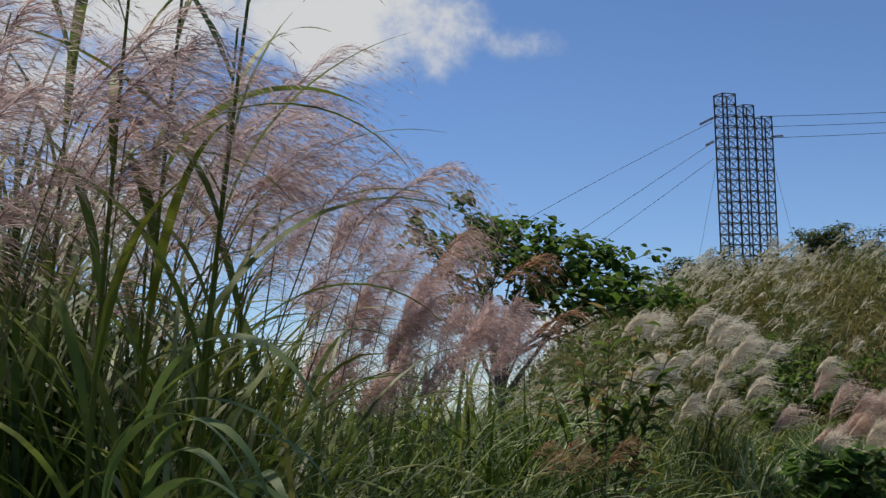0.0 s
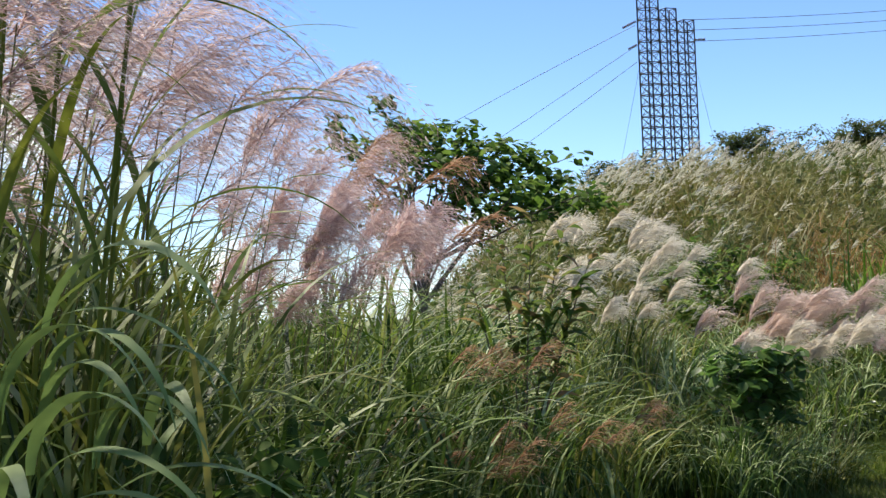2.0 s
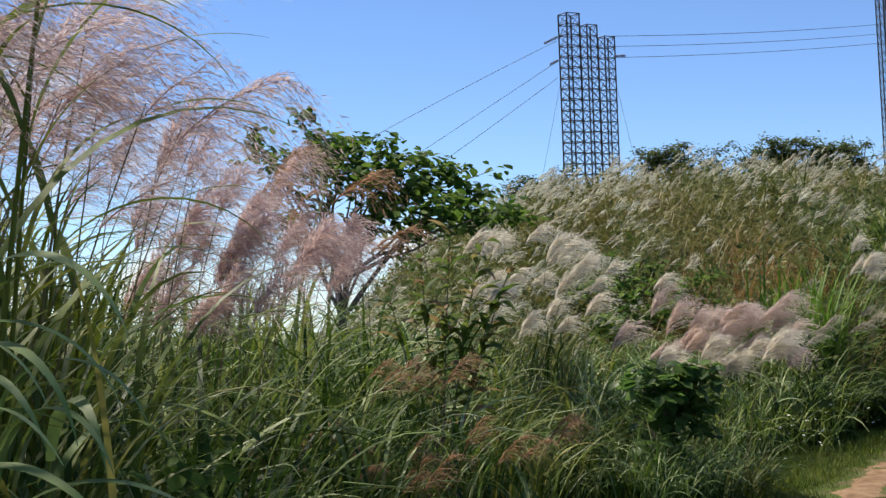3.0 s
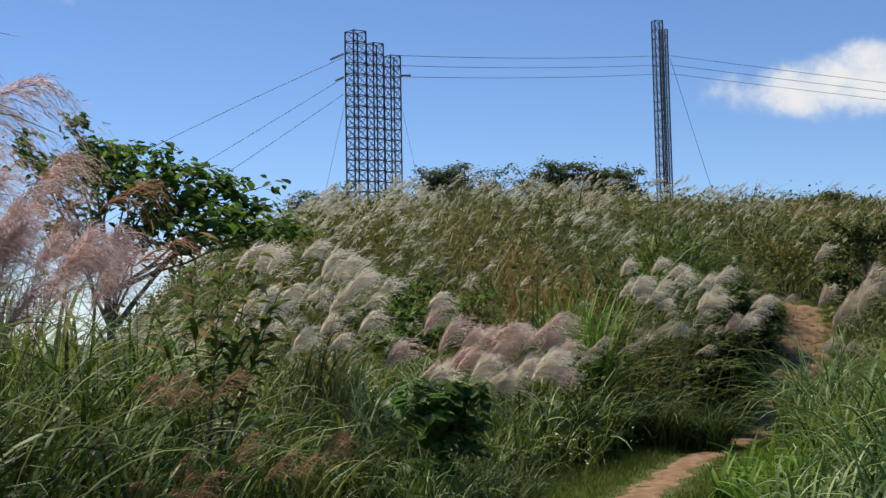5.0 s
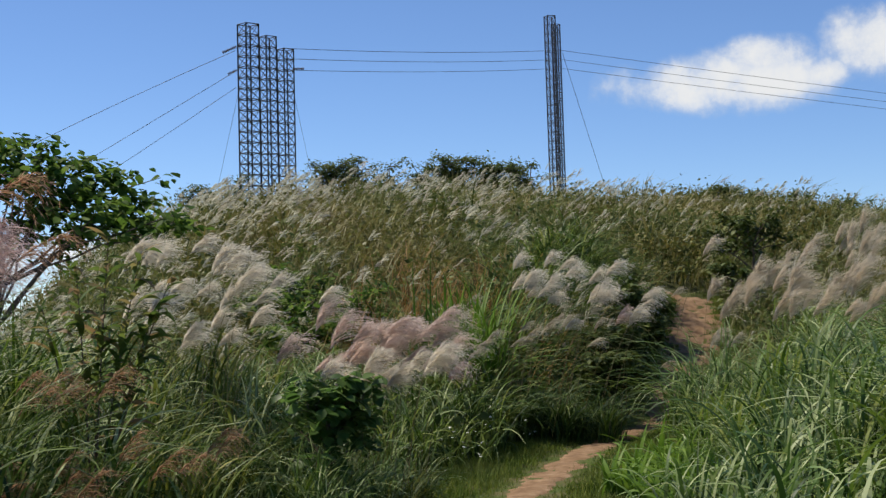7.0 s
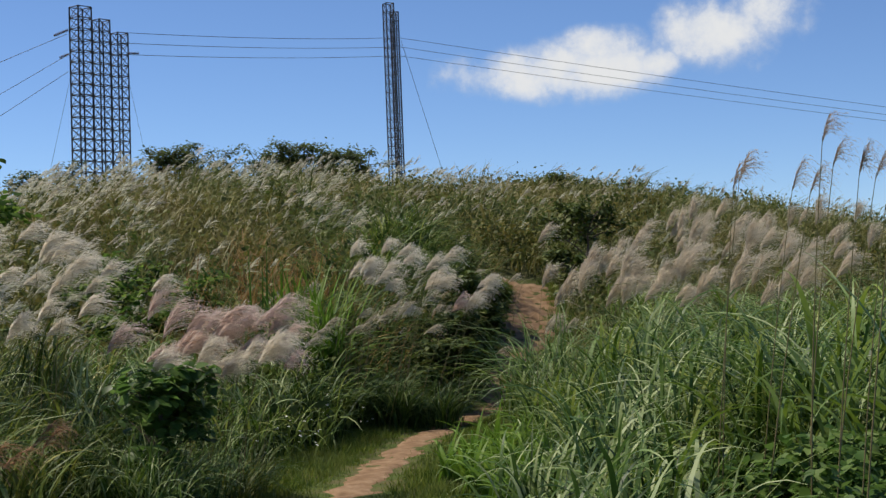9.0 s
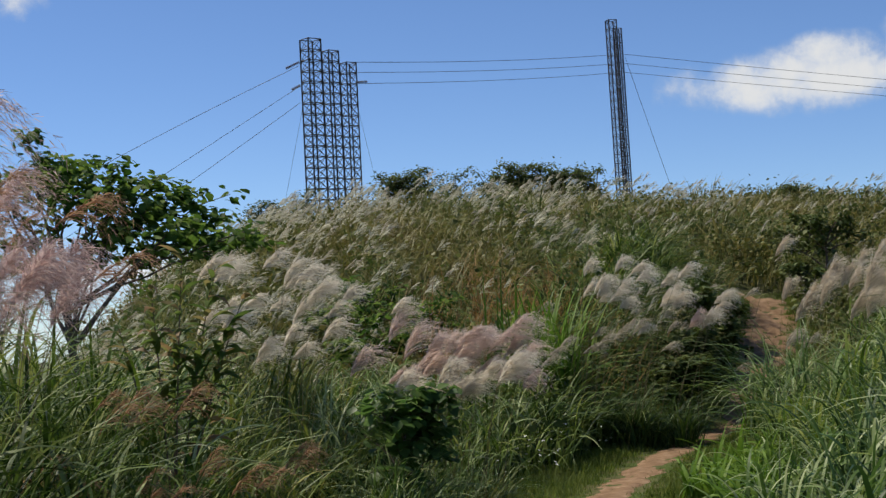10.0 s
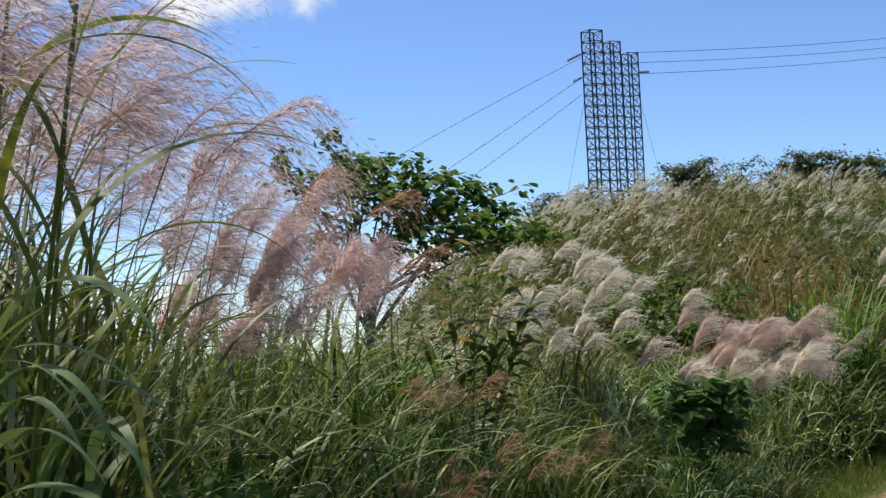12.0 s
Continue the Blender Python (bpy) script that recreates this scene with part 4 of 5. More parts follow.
def tall_reed(az, d, height, lean):
    """A stout reed: a leaning stalk with long leaves that leave it one above another and arch over."""
    p = bearing(az, d)
    c = thing("tall_reed", "stout green reed with long arching leaves", "reed", "tall reeds close by", (p.x, p.y, float(lie(p.x, p.y)) - 0.02))
    t = np.linspace(0, 1, 14)
    P = np.stack((lean * t ** 1.6, 0.05 * np.sin(t * 3), height * t), -1)
    part("stalk", quad_mesh("stalk", *tubes(P[None], np.linspace(0.011, 0.003, 14)[None], 7), GREEN_TALL), c)
    for j in range(15):
        u = 0.15 + 0.8 * j / 14
        at = [float(np.interp(u, t, P[:, q])) for q in range(3)]
        long = rng.uniform(0.55, 0.95)
        head = (0.3 if j % 2 else math.pi - 0.3) + rng.normal(0, 0.6)
        leaf = blades(np.zeros((1, 3)), np.array([long]), np.array([head]), np.array([rng.uniform(1.4, 2.8)]), np.array([rng.uniform(0.02, 0.032)]), 18, 0.3, 0.2, (0.9, 1.6))
        part("leaf", quad_mesh("leaf", *leaf, REED_DARK if j % 3 else GREEN_TALL), c, "", pose(*at))


for az, d, height, lean in ((19.5, 3.21, 2.7, 0.25), (17.63, 3.08, 2.75, 0.3), (16.54, 3.46, 2.5, 0.2), (21.45, 2.95, 2.5, 0.2), (18.72, 3.85, 2.3, 0.15), (15.21, 3.97, 1.9, 0.15), (23.01, 3.33, 2.5, 0.2), (13.65, 4.36, 1.7, 0.1)):
    tall_reed(az, d, height, lean)
def bent_reed(az, d, height, n):
    """A reed whose broad pale leaves arch over and hang down."""
    p = bearing(az, d)
    c = thing("bent_reed", "green reed with broad pale leaves bent over", "reed", "bent reeds close by", (p.x, p.y, float(lie(p.x, p.y)) - 0.02))
    t = np.linspace(0, 1, 8)
    P = np.stack((0.06 * t ** 2, 0 * t, height * t), -1)
    part("stalk", quad_mesh("stalk", *tubes(P[None], np.linspace(0.008, 0.003, 8)[None], 6), GREEN_TALL), c)
    for j in range(n):
        u = 0.8 + 0.2 * j / max(1, n - 1)
        leaf = blades(np.zeros((1, 3)), np.array([rng.uniform(0.45, 0.65)]), np.array([rng.normal(-0.4, 0.7)]), np.array([rng.uniform(2.7, 3.1)]), np.array([rng.uniform(0.026, 0.036)]), 16, 0.35, 0.3, (0.6, 1.0))
        part("leaf", quad_mesh("leaf", *leaf, GREEN_PALE), c, "", pose(0.06 * u * u, 0, height * u))


for az, d, height, n in ((18.4, 2.95, 1.56, 4), (20.0, 2.85, 1.5, 4), (16.4, 3.1, 1.42, 3), (19.2, 2.7, 1.32, 3), (14.6, 3.3, 1.3, 3)):
    bent_reed(az, d, height, n)
# brown heads low in the meadow
for az, d, el, n in ((-3.8, 7.6, -5.5, 4), (-7.2, 8.2, -5.2, 2), (0.84, 7.2, -5.9, 3), (-1.4, 7.2, -6.5, 3), (1.0, 7.4, -2.7, 3), (2.8, 6.8, -5.0, 2), (-2.0, 7.8, -3.2, 2), (3.9, 6.6, -6.2, 2)):
    clump_at(az, d, el, "brown", n, spread=0.14, tuft=0.6, size=0.95)


# ---------------------------------------------------------------- trees and shrubs
def leaf_cloud(centres, per, radius, size, mat, name, droop=0.35, slim=0.38):
    """Many single leaves, each folded along its middle, round the given places."""
    n = len(centres) * per
    c = np.repeat(centres, per, 0) + rng.normal(0, 1, (n, 3)) * np.array((radius, radius, radius * 0.6))
    az = wind_az(n, 1.5)
    d = np.stack((np.cos(az), np.sin(az), -droop + rng.normal(0, 0.35, n)), -1)
    d /= np.linalg.norm(d, axis=1, keepdims=True)
    S = np.cross(d, np.array((0, 0, 1.0))) + rng.normal(0, 0.3, (n, 3))
    S /= np.linalg.norm(S, axis=1, keepdims=True)
    up = np.cross(S, d)
    ln = size * rng.uniform(0.7, 1.3, n)[:, None]
    w = ln * slim
    rows = [(0.0, 0.0, 0.0), (0.3, 0.85, 0.0), (0.62, 0.9, -0.03), (1.0, 0.08, -0.14)]
    v = []
    for along, wide, dip in rows:
        mid = c + d * ln * along + up * ln * dip
        v += [mid - S * w * wide + up * ln * 0.07 * wide, mid, mid + S * w * wide + up * ln * 0.07 * wide]
    v = np.stack(v, 1).reshape(-1, 3)
    o = np.arange(n)[:, None] * 12
    q = np.concatenate([o + np.array([[r * 3 + a, r * 3 + a + 1, r * 3 + a + 4, r * 3 + a + 3]]) for r in range(3) for a in range(2)])
    return quad_mesh(name, v, q, mat)


def woody(name, label, category, at, height, trunk_r, spread, n_limbs, leaf_size, per, leaf_mat, first=0.45, lean=0.05, group="", twigs=4, slim=0.38):
    """A tree or shrub: trunk, limbs that fork into twigs, and a crown of single leaves at the twigs' ends."""
    ob = thing(name, label, category, group, at)
    k = 8
    t = np.linspace(0, 1, k)
    wob = rng.normal(0, 0.02, (k, 2)).cumsum(0) * height * 0.4
    trunk = np.stack((lean * height * t + wob[:, 0], wob[:, 1], height * 0.8 * t - 0.05), -1)
    part("trunk", quad_mesh("trunk", *tubes(trunk[None], (trunk_r * (1.1 - 0.8 * t))[None], 8), BARK), ob)
    ends = []
    for _ in range(n_limbs):
        s = rng.uniform(first, 1.0)
        p0 = np.array([np.interp(s, t, trunk[:, j]) for j in range(3)])
        az, reach = rng.uniform(0, 2 * np.pi), spread * rng.uniform(0.45, 1.0) * (1.15 - 0.5 * s)
        p3 = p0 + np.array((math.cos(az) * reach, math.sin(az) * reach, height * rng.uniform(0.08, 0.28)))
        u = np.linspace(0, 1, 6)[:, None]
        P = p0 + (p3 - p0) * u + np.array((0, 0, 1)) * (np.sin(u * np.pi) * reach * 0.12)
        r = trunk_r * 0.45
        sets = [tubes(P[None], np.linspace(r, r * 0.35, 6)[None], 6)]
        for _ in range(twigs):
            q0 = P[int(rng.integers(2, 6))]
            q1 = q0 + rng.normal(0, 1, 3) * np.array((0.3, 0.3, 0.2)) * spread * 0.6 + np.array((0.05, 0, 0.1 * height))
            Q = q0 + (q1 - q0) * np.linspace(0, 1, 4)[:, None]
            sets.append(tubes(Q[None], np.linspace(r * 0.4, r * 0.15, 4)[None], 4))
            ends += [Q[-1], Q[2]]
        ends.append(P[-1])
        part("limb", quad_mesh("limb", *join(*sets), BARK), ob)
    part("crown", leaf_cloud(np.array(ends), per, spread * 0.085, leaf_size, leaf_mat, "crown", slim=slim), ob)
    return ob


def umbrella_tree(x, y, fork, reach):
    """A slim tree whose limbs fan out from one fork into a flat, uneven crown of leaf clusters."""
    z = float(lie(x, y))
    ob = thing("tree", "small wind-swept tree with large green leaves and a slim dark trunk", "tree", "", (x, y, z))
    f = fork - z
    t = np.linspace(0, 1, 8)
    trunk = np.stack((0.05 * np.sin(t * 4), 0.04 * np.sin(t * 5), f * t - 0.05 * (1 - t)), -1)
    part("trunk", quad_mesh("trunk", *tubes(trunk[None], (0.05 - 0.02 * t)[None], 8), BARK), ob)
    ends = []
    for dx, dz, leafy in reach:
        p0 = trunk[int(rng.integers(5, 8))]
        p1 = np.array((dx, rng.uniform(-0.55, 0.55), f + dz - 0.09))
        u = np.linspace(0, 1, 8)[:, None]
        P = p0 + (p1 - p0) * u + np.array((0, 0, 1)) * np.sin(u * np.pi) * 0.06 + rng.normal(0, 0.018, (8, 3)) * u * (1 - u) * 4
        sets = [tubes(P[None], np.linspace(0.015, 0.005, 8)[None], 6)]
        for _ in range(leafy):
            q0 = P[int(rng.integers(5, 8))]
            q1 = q0 + rng.normal(0, 1, 3) * np.array((0.13, 0.14, 0.055)) + np.array((0.02, 0, 0.0))
            sets.append(tubes((q0 + (q1 - q0) * np.linspace(0, 1, 4)[:, None])[None], np.linspace(0.005, 0.0025, 4)[None], 4))
            ends += [q1]
        ends += [P[-1], P[-1], P[-2]]
        part("limb", quad_mesh("limb", *join(*sets), BARK), ob)
    part("crown", leaf_cloud(np.array(ends), 13, 0.07, 0.088, LEAF, "crown", 0.35, 0.4), ob)


p = bearing(2.6, 12.8)
umbrella_tree(p.x, p.y, 2.07, [  # how far each limb's end lies sideways and above the fork; how leafy it is
    (-0.74, 1.18, 2), (-0.66, 0.98, 3), (-0.52, 0.8, 4), (-0.28, 1.24, 4), (-0.16, 1.12, 7), (0.05, 1.04, 8), (0.17, 0.95, 7), (-0.3, 0.95, 7),
    (0.44, 1.0, 5), (0.52, 0.92, 8), (0.69, 0.86, 8), (0.9, 0.74, 8), (1.08, 0.64, 8), (1.22, 0.58, 7), (1.18, 0.42, 7), (1.4, 0.36, 6), (1.55, 0.33, 4),
    (0.49, 0.7, 8), (0.75, 0.6, 8), (0.95, 0.48, 7), (-0.1, 0.85, 7), (0.2, 0.72, 6), (0.5, 0.46, 2), (0.3, 0.4, 1), (-0.2, 0.5, 1), (-0.45, 0.35, 1), (-0.3, 0.2, 1), (0.25, 0.25, 1), (0.8, 0.32, 3)])


def sapling(x, y, height):
    """A few leaning shoots, each with long drooping leaves set alternately up both its sides."""
    ob = thing("sapling", "sapling with long drooping green and rust-coloured leaves", "sapling", "", (x, y, float(lie(x, y))))
    for k, (dx, top) in enumerate(((-0.26, 0.84), (-0.08, 0.96), (0.1, 1.04), (0.28, 1.0), (0.44, 0.92), (0.04, 0.8), (0.34, 0.82))):
        t = np.linspace(0, 1, 12)
        dy = rng.normal(0, 0.08)
        P = np.stack((dx * t ** 1.7, dy * t, height * top * t - 0.05 * (1 - t)), -1)
        part("shoot", quad_mesh("shoot", *tubes(P[None], np.linspace(0.009, 0.003, 12)[None], 6), BARK), ob)
        n = 32
        u = np.linspace(0.58, 1.0, n)
        base = np.stack([np.interp(u, t, P[:, j]) for j in range(3)], -1)
        az = np.where(np.arange(n) % 2, -0.9, math.pi + 0.9) + rng.normal(0, 0.7, n)
        leaf = blades(base, rng.uniform(0.13, 0.21, n), az, rng.normal(2.2, 0.3, n), rng.uniform(0.034, 0.046, n), 8, 0.9, 0.55, (0.7, 1.3))
        part("leaves", quad_mesh("leaves", *leaf, LEAF_RUST), ob)


p = bearing(-1.1, 8.45)
sapling(p.x, p.y, 1.92)
p = bearing(-9.52, 10.5)
woody("broadleaf_shrub", "low shrub with broad glossy dark green leaves", "shrub", (p.x, p.y, float(lie(p.x, p.y))), 1.14, 0.014, 0.44, 16, 0.095, 5, LEAF_DEEP, first=0.5, slim=0.42)

def weed(az, d, h, s, leaf, mat, label):
    p = bearing(az, d)
    woody("broadleaf_weed", label, "weed", (p.x, p.y, float(lie(p.x, p.y))), h, 0.008, s, 7, leaf, 7, mat, first=0.2, group="broad-leaved weeds in the grass", twigs=3)


BRIGHT = [tuft_mesh(46, 1.0, 0.075, 1.8, LUSH, 0.16) for _ in range(2)]
for az, d, h in ((-22.93, 11.79, 0.45), (-23.56, 12.69, 0.5), (-23.56, 11.28, 0.5), (-24.18, 13.59, 0.55), (-24.49, 12.05, 0.55), (-23.24, 10.9, 0.45), (-21.0, 11.6, 0.5), (-21.9, 12.3, 0.52), (-22.6, 12.8, 0.55), (-22.8, 11.8, 0.55), (-22.0, 11.0, 0.5), (-23.6, 11.1, 0.58), (-22.8, 10.4, 0.52), (-24.4, 10.4, 0.6), (-23.8, 9.8, 0.55)):
    p = bearing(az, d)
    c = thing("grass_tuft", "low tuft of bright green broad-bladed grass", "grass tuft", "bright tufts beside the path", (p.x, p.y, float(lie(p.x, p.y)) - 0.01))
    part("leaves", BRIGHT[int(rng.integers(2))], c, "", pose(0, 0, 0, 0, 0, rng.uniform(0, 360)) @ Matrix.Scale(h, 4))
for az, d, h, s, leaf in ((-32.6, 7.8, 0.6, 0.45, 0.075), (-33.6, 7.5, 0.7, 0.45, 0.075), (-34.6, 7.7, 0.75, 0.45, 0.075), (-35.6, 7.4, 0.75, 0.45, 0.075), (-36.6, 7.6, 0.75, 0.45, 0.075), (-37.6, 7.3, 0.7, 0.45, 0.075), (-33.2, 7.0, 0.55, 0.4, 0.065), (-34.2, 6.9, 0.6, 0.4, 0.065), (-35.2, 6.8, 0.6, 0.4, 0.065), (-36.2, 6.9, 0.6, 0.4, 0.065), (-37.2, 6.8, 0.6, 0.4, 0.065), (-31.98, 7.69, 0.7, 0.4, 0.07), (-33.54, 7.18, 0.75, 0.4, 0.07), (-35.1, 6.92, 0.7, 0.4, 0.08), (-36.66, 6.67, 0.7, 0.4, 0.07), (-30.42, 8.21, 0.6, 0.4, 0.07), (11.7, 5.38, 0.9, 0.4, 0.07), (9.36, 5.9, 0.85, 0.4, 0.06), (14.04, 5, 1.0, 0.4, 0.07), (7.02, 6.67, 0.8, 0.4, 0.06), (15.99, 4.36, 1.0, 0.35, 0.06), (8.5, 3.9, 1.1, 0.35, 0.05), (10.0, 3.7, 1.15, 0.35, 0.05), (11.5, 3.6, 1.2, 0.35, 0.055), (13.0, 3.5, 1.2, 0.35, 0.05), (14.5, 3.5, 1.25, 0.35, 0.055), (16.0, 3.4, 1.25, 0.35, 0.05)):
    weed(az, d, h, s, leaf, LEAF_LIGHT if az < 0 else LEAF, "leafy bright green weed low among the grass" if az < 0 else "leafy dark green weed low among the grass")

IRIS = tuft_mesh(34, 1.45, 0.045, 0.9, LUSH, 0.16, 0.12, 0.3)
for az, d, h in ((-15.0, 17.2, 1.75), (-15.5, 17.4, 1.8), (-16.0, 17.2, 1.7), (-15.3, 16.9, 1.65), (-15.8, 17.0, 1.6)):
    p = bearing(az, d)
    c = thing("grass_tuft", "tall tuft of bright green broad-bladed grass", "grass tuft", "bright tufts at the foot of the hill", (p.x - 0.2, p.y, float(lie(p.x - 0.2, p.y)) - 0.02))
    part("leaves", IRIS, c, "", pose(0, 0, 0, 0, 0, rng.uniform(-30, 30)) @ Matrix.Scale(h / 1.45, 4))
# shrubs along the crest of the hill
def crest_bush(az, el, size, kind):
    """A spreading bush of many small leaf clumps; its top stands el degrees over eye level."""
    p = bearing(az, 39.0 + 0.12 * abs(az))
    g = float(lie(p.x, p.y))
    h = max(0.9, EYE_HEIGHT + p.length * math.tan(radians(el)) - g)
    ob = thing("bush", "dark green leafy bush on the crest of the hill" if kind == 0 else "thin grey-green bush on the crest of the hill", "bush", "bushes on the crest", (p.x, p.y, g))
    ends = []
    for _ in range(7 if kind == 0 else 5):
        az2, out = rng.uniform(0, 2 * np.pi), size * rng.uniform(0.2, 0.75)
        tip = np.array((math.cos(az2) * out, math.sin(az2) * out, h * rng.uniform(0.72, 0.93)))
        u = np.linspace(0, 1, 6)[:, None]
        P = tip * np.array((1, 1, 0)) * u ** 1.6 + np.array((0, 0, 1)) * (tip[2] * u - 0.05)
        sets = [tubes(P[None], np.linspace(0.03, 0.01, 6)[None], 5)]
        for _ in range(7):
            q0 = P[int(rng.integers(3, 6))]
            q1 = q0 + rng.normal(0, 1, 3) * np.array((0.4, 0.4, 0.14)) * size * 0.8 + np.array((0.05, 0, 0.04))
            q1[2] = min(q1[2], h * 0.95)
            sets.append(tubes((q0 + (q1 - q0) * np.linspace(0, 1, 3)[:, None])[None], np.linspace(0.012, 0.005, 3)[None], 4))
            ends += [q1, (q0 + q1) / 2]
        part("limb", quad_mesh("limb", *join(*sets), BARK), ob)
    part("crown", leaf_cloud(np.array(ends), 30 if kind == 0 else 13, 0.1 if kind == 0 else 0.09, 0.075, LEAF_DARK, "crown", 0.1, 0.45), ob)


for az, el, size, kind in ((-4.33, 4.68, 0.35, 1), (-4.87, 4.79, 0.4, 1), (-5.96, 5.17, 0.5, 1), (-9.36, 5.62, 0.6, 1), (-9.81, 5.76, 0.6, 1), (-10.8, 5.73, 0.85, 0), (-12.12, 5.62, 0.8, 1), (-13.89, 5.87, 1.2, 0), (-14.78, 5.74, 1, 0), (-15.65, 5.43, 0.5, 0), (-16.42, 5.3, 0.6, 0), (-17.41, 5.5, 0.85, 0), (-23.89, 4.22, 1, 0), (-24.73, 4.14, 1, 0), (-25.99, 3.88, 1, 0), (-27.75, 3.89, 0.5, 1), (-29.17, 3.56, 0.5, 1)):
    crest_bush(az, el, size, kind)
for az, d, h, s in ((-25.9, 26.92, 1.5, 0.75), (-25.43, 28.85, 1.3, 0.7), (-25.43, 25.13, 1.1, 0.6)):
    p = bearing(az, d)
    woody("bush", "dark green bush at the edge of the gully", "bush", (p.x, p.y, float(lie(p.x, p.y))), h, 0.04, s, 9, 0.1, 12, THICKET, first=0.2, group="bushes in the gully")
for az, d, h, s in ((-20.70, 19.49, 1.05, 0.6), (-21.35, 21.03, 1.2, 0.6), (-19.90, 18.21, 0.9, 0.6), (-21.40, 22.56, 1.15, 0.6)):
    p = bearing(az, d)
    woody("bush", "dense dark bush walling the footpath", "bush", (p.x, p.y, float(lie(p.x, p.y))), h, 0.03, s, 12, 0.085, 24, THICKET, first=0.08, group="bushes walling the path")
for az, d, h, s in ((-10.14, 19.87, 0.9, 0.9), (-8.58, 18.59, 0.8, 0.8), (-7.8, 21.15, 0.9, 0.8)):
    p = bearing(az, d)
    woody("bush", "low green bush on the hillside grass", "bush", (p.x, p.y, float(lie(p.x, p.y))), h, 0.03, s, 9, 0.09, 16, LEAF, first=0.15, group="bushes on the slope")


# ---------------------------------------------------------------- lattice masts and cables
def rods(pairs, r):
    P = np.array(pairs, float)
    return tubes(P, np.full((len(P), 2), r), 4)


def lattice_mast(az, d, el_top, side, turn, panel, thick=1.0, tilt=0.0):
    """A square lattice mast: four legs, rings of bars, and crossed braces on each side."""
    p = bearing(az, d)
    top = EYE_HEIGHT + d * math.tan(radians(el_top))
    foot_z = float(lie(p.x, p.y)) - 0.2
    h = top - foot_z
    ob = thing("lattice_mast", "tall dark steel lattice mast behind the crest of the hill", "mast", "lattice masts of the power line", (p.x, p.y, foot_z))
    ob.rotation_euler = (Euler((0, radians(-tilt), 0)).to_matrix() @ Euler((0, 0, radians(turn))).to_matrix()).to_euler()
    a = side / 2
    corners = [(-a, -a), (a, -a), (a, a), (-a, a)]
    leg = quad_mesh("leg", *rods([((0, 0, 0), (0, 0, h))], 0.075 * thick), STEEL)
    for cx, cy in corners:
        part("leg", leg, ob, "", pose(cx, cy, 0))
    n = int(h / panel)
    rings, braces = [], []
    for j in range(n + 1):
        z = h - j * panel
        for q in range(4):
            (x0, y0), (x1, y1) = corners[q], corners[(q + 1) % 4]
            rings.append(((x0, y0, z), (x1, y1, z)))
            if z - panel > 0:
                braces += [((x0, y0, z), (x1, y1, z - panel)), ((x1, y1, z), (x0, y0, z - panel))]
    tagged(part("ring_bar", quad_mesh("ring_bar", *rods(rings, 0.04 * thick), STEEL), ob), kind="stuff")
    tagged(part("bracing", quad_mesh("bracing", *rods(braces, 0.027 * thick), STEEL), ob), kind="stuff")
    return ob


MAST_D = 115.0
for az, el, dd, side in ((-6.66, 10.77, 0.0, 1.17), (-7.41, 10.3, 9.0, 1.02), (-8.08, 9.82, 17.0, 1.06)):
    lattice_mast(az, MAST_D + dd, el, side, 34.0 + az, 0.84 + 0.0065 * dd)
for az, el, dd, side in ((-18.56, 10.88, 0.0, 0.88), (-18.78, 10.55, 8.0, 0.7)):
    lattice_mast(az, 156.0 + dd, el, side, az + 24.0, 0.95, 0.92, 0.7)


def cable(a, b, sag, r=0.022, name="power_cable", label="thin dark power cable strung between the masts", group="power cables"):
    a, b = Vector(a), Vector(b)
    t = np.linspace(0, 1, 24)
    P = np.array(a)[None] * (1 - t)[:, None] + np.array(b)[None] * t[:, None]
    P[:, 2] -= 4 * sag * t * (1 - t)
    ob = new(name, quad_mesh(name, *tubes(P[None], np.full((1, 24), r), 4), CABLE))
    return tagged(ob, label, "cable", group)


def aloft(az, d, el):
    return bearing(az, d, EYE_HEIGHT + d * math.tan(radians(el)))


def strung(a, via_az, via_el, end_az, end_d):
    """A cable from a that dips to a place on the ground far off and is seen at via_el on the heading via_az."""
    p = bearing(end_az, end_d)
    p.z = float(lie(p.x, p.y))
    t = np.linspace(0.001, 0.999, 4000)
    x, y = a.x + (p.x - a.x) * t, a.y + (p.y - a.y) * t
    j = int(np.abs(heading(x, y) - via_az).argmin())
    want = EYE_HEIGHT + math.hypot(x[j], y[j]) * math.tan(radians(via_el))
    cable(a, p, float((a.z + (p.z - a.z) * t[j] - want) / (4 * t[j] * (1 - t[j]))))


for e1, e2, e3, dd in ((9.86, 9.58, 3.88, 0.0), (9.47, 9.23, 3.65, 4.0), (9.04, 8.89, 3.49, 8.0)):
    cable(aloft(-8.11, MAST_D + dd, e1), aloft(-18.4, 156 + dd, e2), 0.25)
    cable(aloft(-18.8, 156 + dd, e2), aloft(-48.4, 192 + dd, e3), 0.4)
for e1, a2, e2, dd in ((9.78, 0.23, 6.83, 0.0), (9, -0.86, 5.82, 4.0), (8.38, -1.25, 5.12, 8.0)):
    strung(aloft(-6.16, MAST_D + dd, e1), a2, e2, 23.4, 192)


def guy(a, az, d, r):
    p = bearing(az, d)
    cable(a, (p.x, p.y, float(lie(p.x, p.y))), 0.3, r, "guy_wire", "slanting steel guy wire of the mast", "guy wires")


guy(aloft(-18.88, 156, 9.47), -22.15, 146, 0.025)
guy(aloft(-8.27, 126, 8.69), -10.6, 120, 0.012)
guy(aloft(-6.24, 115, 8.15), -3.6, 113, 0.012)


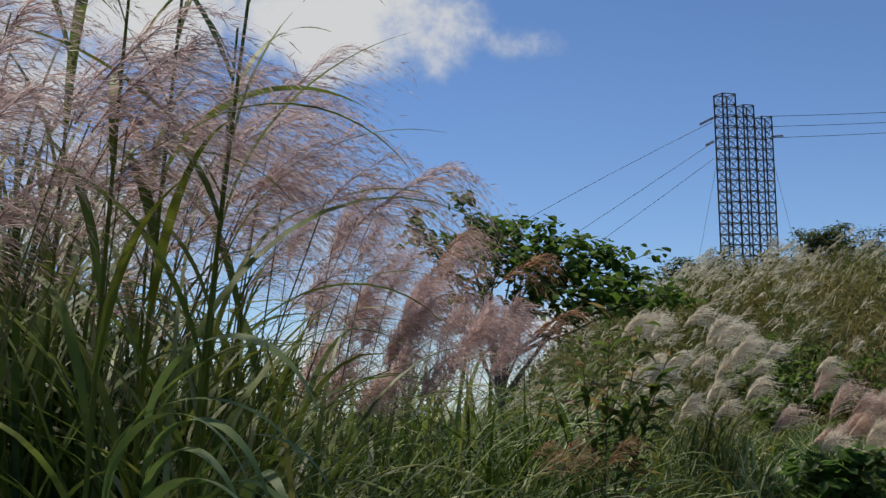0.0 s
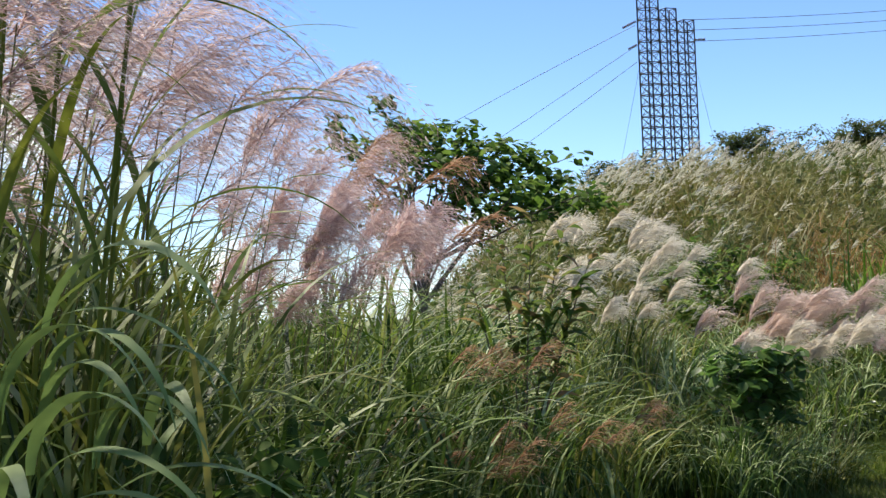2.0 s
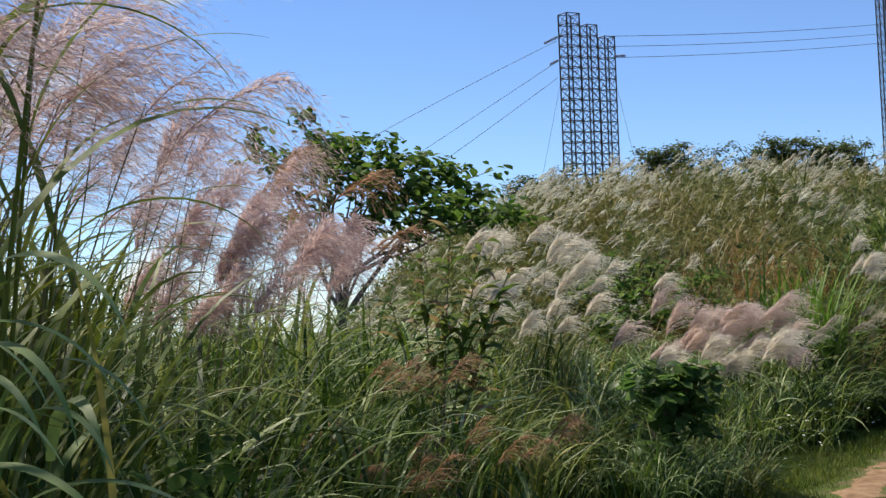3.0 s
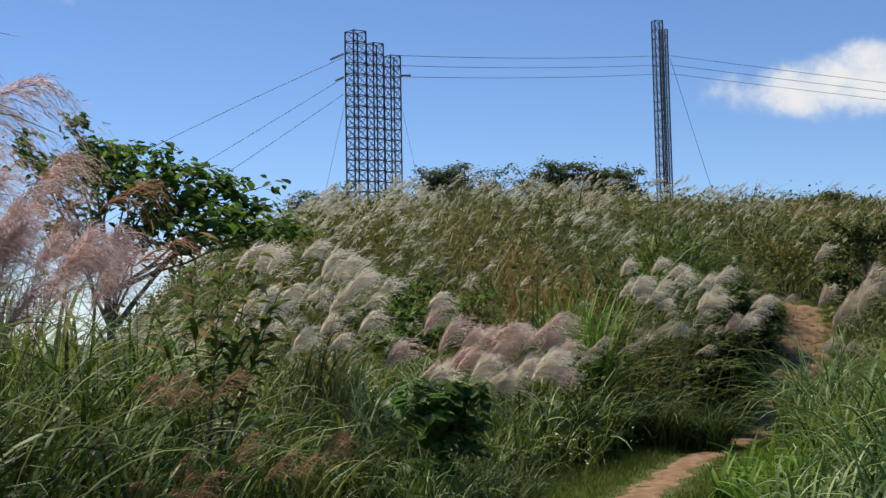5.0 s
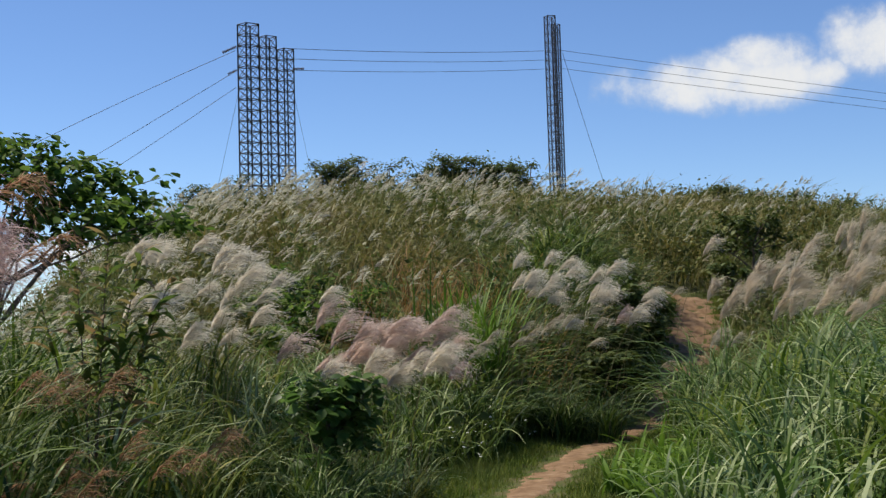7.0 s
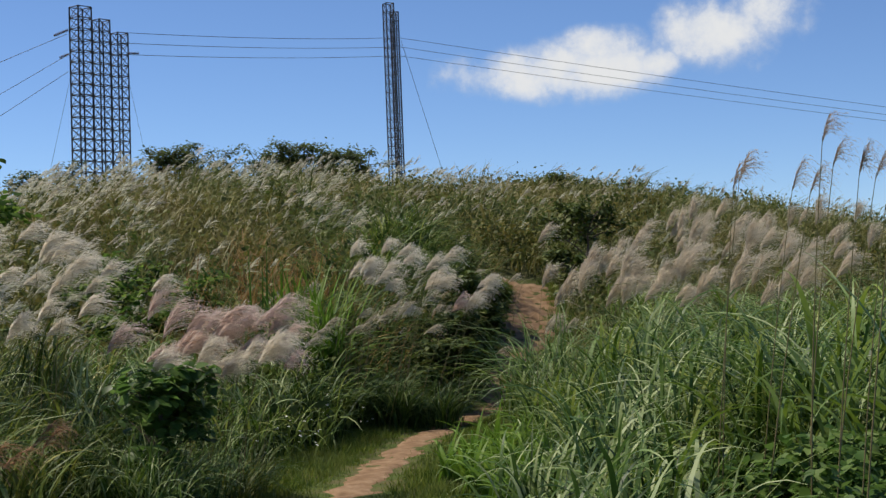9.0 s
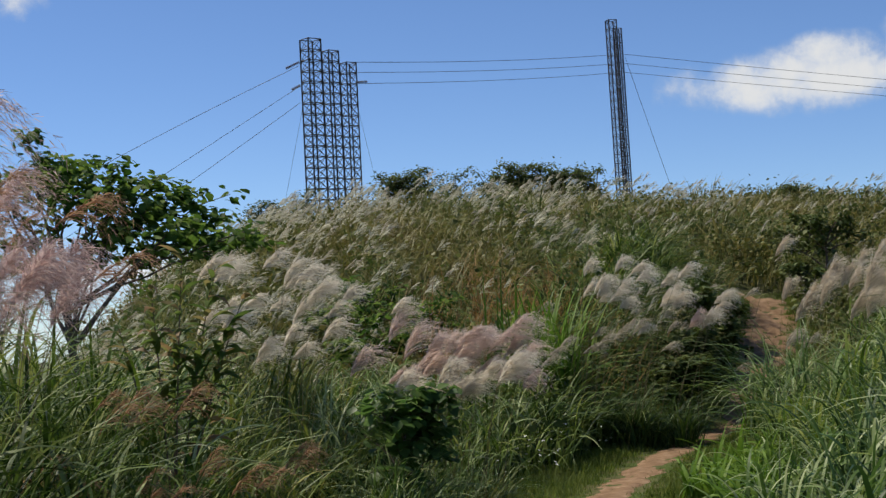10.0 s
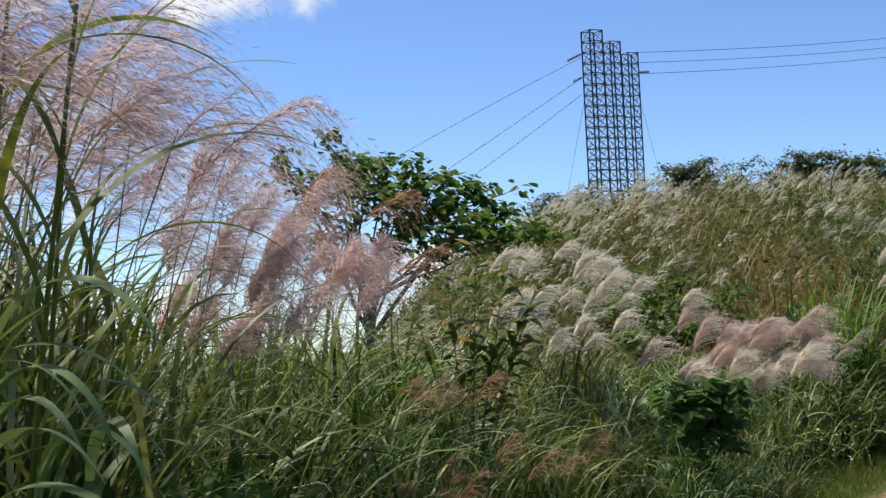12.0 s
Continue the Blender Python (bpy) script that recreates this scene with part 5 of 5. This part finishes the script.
def insulator(a, b, n=9):
    a, b = Vector(a), Vector(b)
    ob = thing("insulator_string", "string of brown porcelain insulators on the mast", "insulator", "insulators", a)
    v, q = [], []
    P = np.array([(b - a) * (j / (n * 4)) for j in range(n * 4 + 1)])
    r = np.array([0.035 if j % 4 in (0, 3) else 0.13 for j in range(n * 4 + 1)])
    part("disc_stack", quad_mesh("disc_stack", *tubes(P[None], r[None], 8), PORCELAIN), ob)
    return ob


insulator(aloft(-6.20, 115, 9.93), aloft(-5.66, 115, 9.70))
insulator(aloft(-6.20, 121, 9.04), aloft(-5.85, 121, 8.89))
insulator(aloft(-8.38, 126, 9.08), aloft(-8.81, 126, 9.08))


# ---------------------------------------------------------------- small white flowers beside the path
def flower(x, y, h):
    ob = thing("wild_flower", "small white wild flower on a thin green stem", "flower", "white flowers beside the path", (x, y, float(lie(x, y))))
    part("stem", FLOWER_STEM, ob, "", Matrix.Scale(h, 4))
    part("head", FLOWER_HEAD, ob, "white petals", pose(0.06 * h, 0, h, rng.uniform(-30, 30), rng.uniform(-30, 30)))


FLOWER_STEM = quad_mesh("stem", *tubes(np.stack((0.06 * np.linspace(0, 1, 5) ** 2, 0 * np.linspace(0, 1, 5), np.linspace(0, 1, 5)), -1)[None], np.full((1, 5), 0.006), 4), GREEN)
fa = np.arange(8) * np.pi / 4
fc = np.stack((np.cos(fa), np.sin(fa)), -1)
FLOWER_HEAD = quad_mesh("head", *ribbons(np.stack((np.concatenate((fc * 0.002, np.zeros((8, 1))), 1), np.concatenate((fc * 0.01, np.full((8, 1), 0.004)), 1), np.concatenate((fc * 0.015, np.full((8, 1), 0.001)), 1)), 1), np.tile((0.004, 0.011, 0.005), (8, 1)), np.repeat(np.concatenate((np.stack((-fc[:, 1], fc[:, 0]), -1), np.zeros((8, 1))), 1)[:, None], 3, 1)), PETAL)
edge = TP[(TP[:, 1] > 11.8) & (TP[:, 1] < 16.6)]
for _ in range(90):
    q = edge[int(rng.integers(len(edge)))]
    side = rng.uniform(0.7, 1.15)
    x, y = q[0] - 0.84 * side, q[1] + 0.54 * side
    flower(float(x), float(y), rng.uniform(0.15, 0.45))
